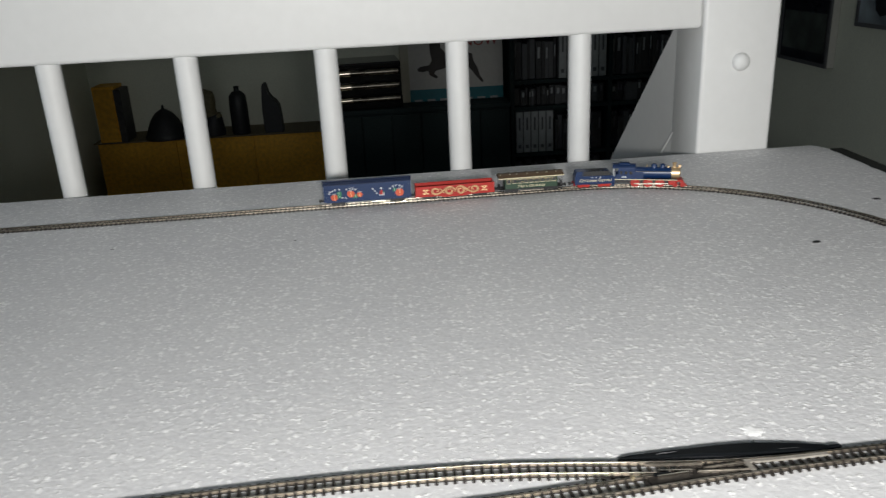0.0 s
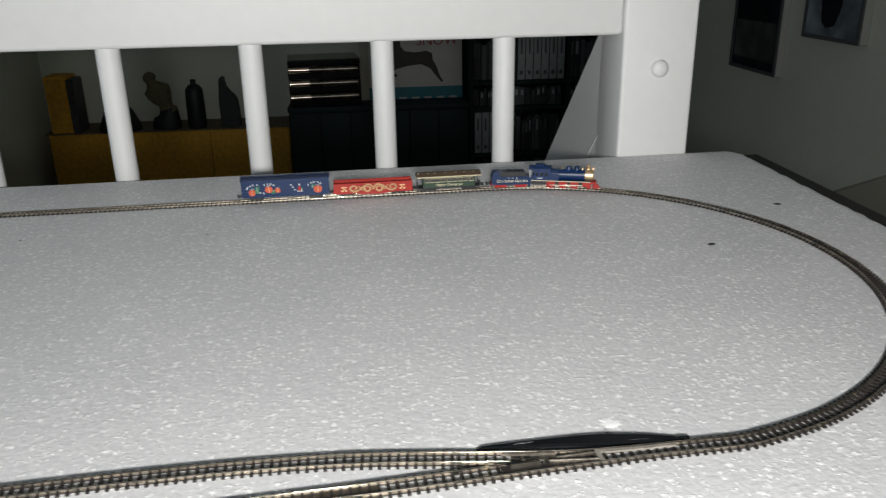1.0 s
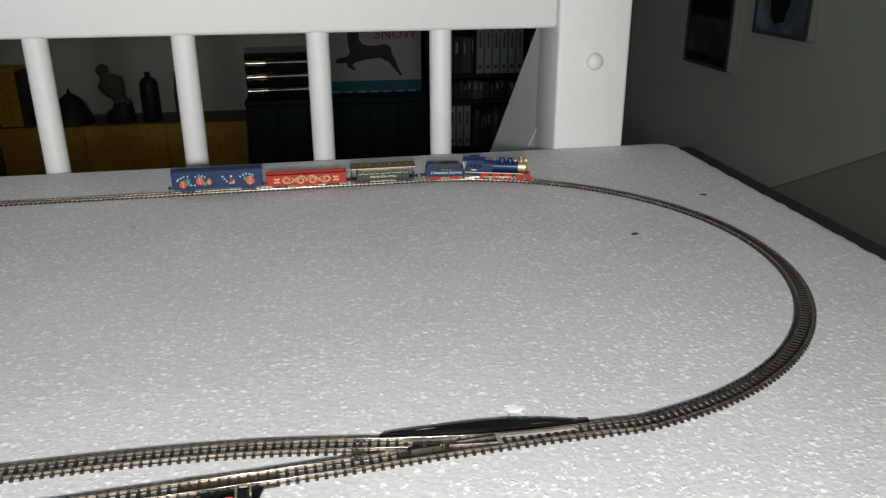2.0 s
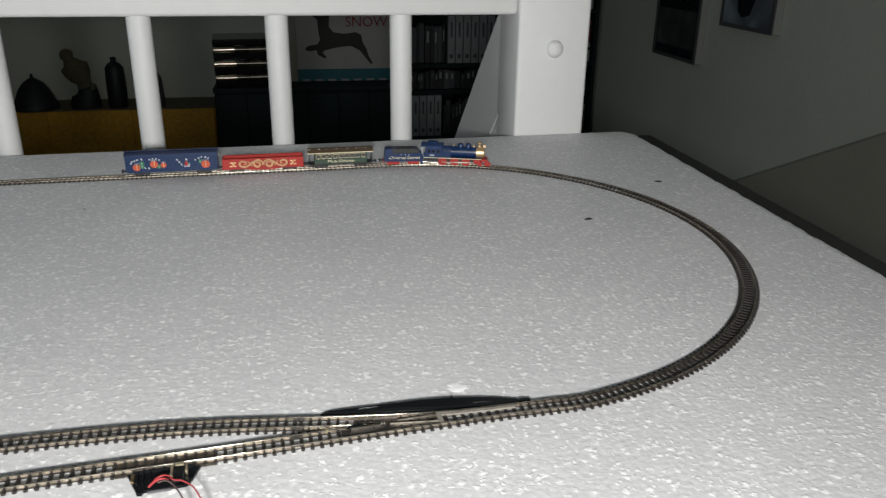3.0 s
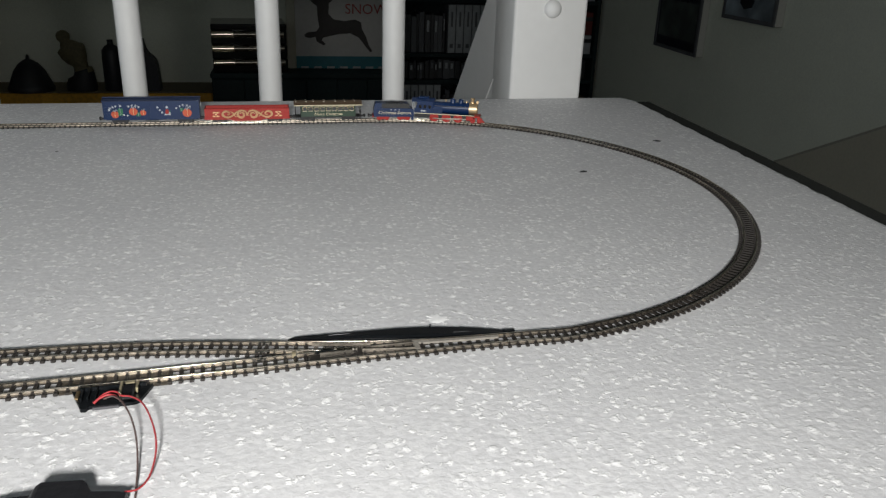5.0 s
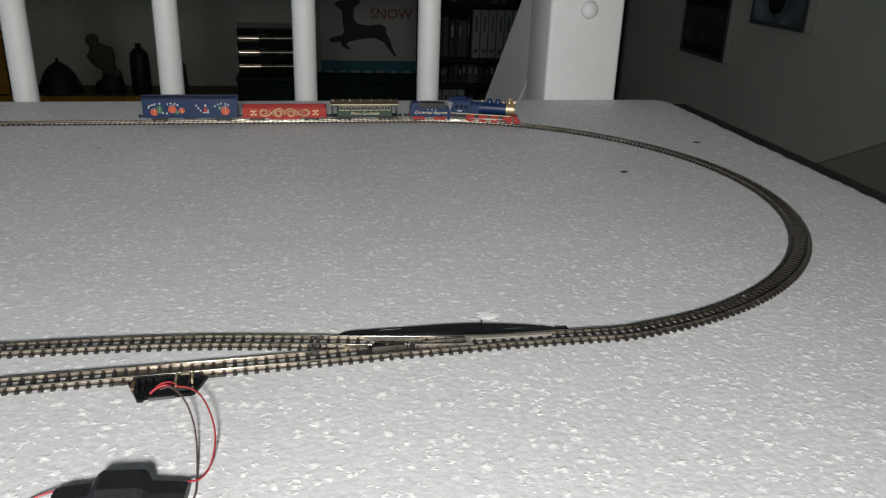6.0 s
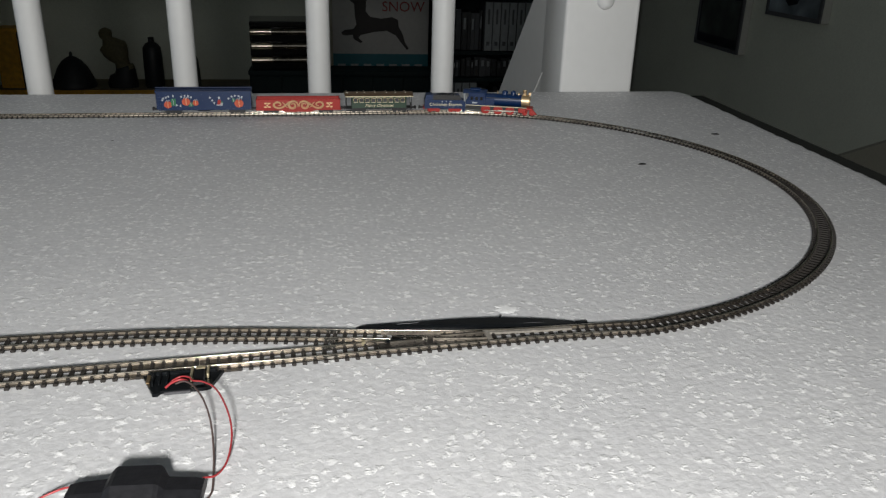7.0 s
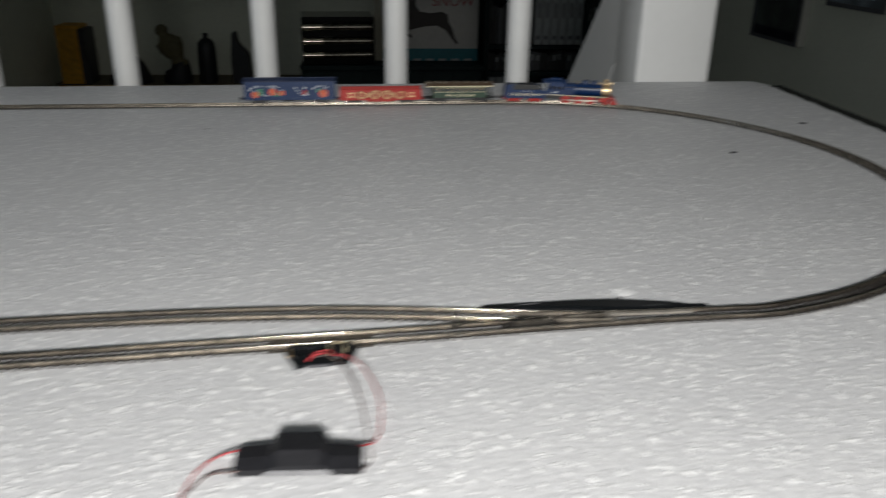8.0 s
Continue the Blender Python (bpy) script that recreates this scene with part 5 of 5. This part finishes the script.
for i, (z, h) in enumerate(((0.0, 0.066), (0.067, 0.066), (0.134, 0.066), (0.201, 0.030))):
    t = on_floor("glossy_case", "glossy black flat case with a metal front edge", "case", -0.135, 4.08, BT + z, "stacked cases")
    t.matrix_world = t.matrix_world @ pose(0, 0, 0, 0, 0, (5.3, 4.6, 4.1, 4.6)[i])
    part("shell", B(-0.178, 0.178, -0.12, 0.16, 0.0005, h, bevel=0.006, seg=3), GLOSS, t)
    if h > 0.035:
        # one strip in two metals: its highlight is built as a brighter left third
        smooth(part("handle_strip", C((-0.174, -0.119, h - 0.017), (-0.075, -0.119, h - 0.017), 0.016, seg=24), BRASS, t, "left third of the metal strip, brightened as its highlight"))
        smooth(part("edge_strip", C((-0.074, -0.119, h - 0.017), (0.165, -0.119, h - 0.017), 0.015, seg=24), OFFGLINT, t, "rest of the metal strip, greyed away from its highlight"))
box_b = on_floor("brown_folder", "grey-brown upright folder beside the print", "folder", 0.073, 4.15, BT)
part("cover", B(-0.022, 0.022, -0.06, 0.06, 0.001, 0.42, bevel=0.003), PANEL, box_b)
deer = on_floor("deer_print", "white print with a leaping dark deer and teal band", "print", 0.337, 4.10, BT)
part("panel", B(-0.242, 0.246, -0.004, 0.012, 0.001, 0.53, bevel=0.001), PAPER, deer)
part("teal_band", B(-0.242, 0.246, -0.0065, -0.0042, 0.002, 0.063), TEAL, deer)
dz = 0.508
o = [(0.165, -0.165), (0.200, -0.150), (0.235, -0.150), (0.290, -0.140), (0.300, -0.155), (0.265, -0.185), (0.262, -0.235), (0.285, -0.262), (0.340, -0.270), (0.395, -0.262), (0.425, -0.275), (0.430, -0.310), (0.450, -0.345), (0.462, -0.385), (0.482, -0.418), (0.472, -0.424), (0.440, -0.385), (0.415, -0.352), (0.370, -0.330), (0.310, -0.335), (0.265, -0.345), (0.235, -0.352), (0.225, -0.365), (0.245, -0.385), (0.235, -0.392), (0.200, -0.372), (0.195, -0.350), (0.165, -0.355), (0.145, -0.352), (0.138, -0.340), (0.155, -0.328), (0.200, -0.322), (0.215, -0.300), (0.208, -0.260), (0.205, -0.200), (0.185, -0.185)]
part("deer_shape", PR([(a - 0.337, b + dz) for a, b in o], "y", -0.0062, -0.0042), INK, deer, "dark deer silhouette")
for k in (-1, 1):
    part("antler", tube([(-0.105, -0.0055, 0.355), (-0.105 + k * 0.02, -0.0055, 0.40), (-0.105 + k * 0.04, -0.0055, 0.45)], 0.003, 6), INK, deer)
lettering("lettering", "SNOW", 0.070, REDINK, deer, Matrix.Translation((0.115, -0.0055, 0.295)) @ Matrix.Rotation(radians(90), 4, "X"), 0.0008)
for k in range(7):
    part("fold_tab", B(-0.22 + k * 0.066, -0.18 + k * 0.066, -0.0075, -0.0066, 0.002, 0.012), GREYBOX, deer)

# bookcase
bc = on_floor("bookcase", "black bookcase packed with boxes and dark spines", "bookcase", 1.14, 4.17, FLOOR_Z)
W2 = 0.53
for x in (-W2, -0.02, W2 - 0.02):
    part("upright", B(x, x + 0.02, -0.16, 0.18, 0.001, 1.95, bevel=0.001), BLACK, bc)
for z in (0.08, 0.38, 0.585, 0.83, 0.965, 1.235, 1.47, 1.7, 1.93):
    for a, b in ((-W2 + 0.0205, -0.0205), (0.0005, W2 - 0.0205)):
        part("shelf", B(a, b, -0.155, 0.175, z, z + 0.018), BLACK, bc)
part("back_panel", B(-W2 + 0.02, W2 - 0.02, 0.176, 0.184, 0.08, 1.95), BLACK, bc)


def box_set(x, z, w, h, n, label, tilt=0.0):
    t = on_floor("box_set", label, "box set", x, 4.02, z, "box sets on the shelves")
    if tilt:
        t.matrix_world = pose(x, 4.02, z, 0, tilt, 0)
    part("slipcase", B(-w / 2, w / 2, 0.003, 0.14, 0.001, h, bevel=0.002), GREYPRINT, t)
    for k in range(n):
        a = -w / 2 + w * k / n
        sp = part("spine", B(a + 0.003, a + w / n - 0.003, -0.004, 0.0028, 0.004, h - 0.004, bevel=0.001), GREYBOX, t)
        part("title_bar", B(a + w / n * 0.38, a + w / n * 0.62, -0.0055, -0.0042, h * 0.55, h * 0.85), GREYPRINT, sp)
        part("title_bar", B(a + w / n * 0.3, a + w / n * 0.7, -0.0055, -0.0042, h * 0.12, h * 0.2), GREYPRINT, sp)


box_set(0.735, FLOOR_Z + 0.603, 0.2, 0.222, 5, "pale grey box set with five spines on the shelf")
box_set(0.985, FLOOR_Z + 0.983, 0.25, 0.245, 6, "row of pale grey cases with dark titles")
rnd = random.Random(11)
def shelf_books(x0, x1, z, room, skip, tall=0.9):
    x = x0
    while x < x1 - 0.012:
        w = rnd.uniform(0.012, 0.035)
        if x + w > x1:
            break
        h = room * rnd.uniform(0.72, tall)
        d = rnd.uniform(0.0, 0.03)
        if not any(a < x + w and x < b for a, b in skip):
            pick = rnd.random()
            mat = REDBOOK if pick > 0.9 and x > 1.4 else GREYPRINT if pick > 0.72 else DARKBOOK
            t = on_floor("book", "dark upright book spine on the bookcase", "book", x + w / 2, 4.04 + d, z, "books on the shelves")
            if mat is REDBOOK:
                tagged(t, "deep red upright book on the bookcase")
            cv = part("cover", B(-w / 2 + 0.0006, w / 2 - 0.0006, 0, 0.13, 0.0006, h, bevel=0.0015), mat, t)
            if rnd.random() > 0.45:
                part("title_bar", B(-w * 0.2, w * 0.2, -0.001, -0.0001, h * 0.55, h * 0.85), GREYBOX if rnd.random() > 0.5 else GREYPRINT, cv)
        x += w


for z, room in ((0.398, 0.18), (0.603, 0.22), (0.848, 0.115), (0.983, 0.245), (1.253, 0.21), (1.488, 0.205)):
    skip = []
    if z == 0.603:
        skip = [(0.63, 0.84)]
    if z == 0.983:
        skip = [(0.855, 1.115)]
    shelf_books(0.635, 1.115, FLOOR_Z + z, room, skip)
    shelf_books(1.145, 1.645, FLOOR_Z + z, room, [(1.52, 1.645)] if z in (0.603, 0.983, 1.253) else [])
for z, h, m_, l in ((0.603, 0.15, DULLTOP, "dull brown box on the bookcase shelf"), (0.983, 0.098, GREYBOX, "pale grey box on the bookcase shelf"), (1.0825, 0.115, REDBOOK, "deep red box lying on a pale box"), (1.253, 0.10, GREYBOX, "pale box lying on the bookcase shelf")):
    t = on_floor("storage_box", l, "box", 1.585, 4.03, FLOOR_Z + z, "boxes on the shelves")
    part("shell", B(-0.055, 0.055, 0, 0.13, 0.001, h, bevel=0.002), m_, t)
    part("lid_band", B(-0.0555, 0.0555, -0.002, -0.0001, h * 0.62, h * 0.8), DARKBOOK, t)
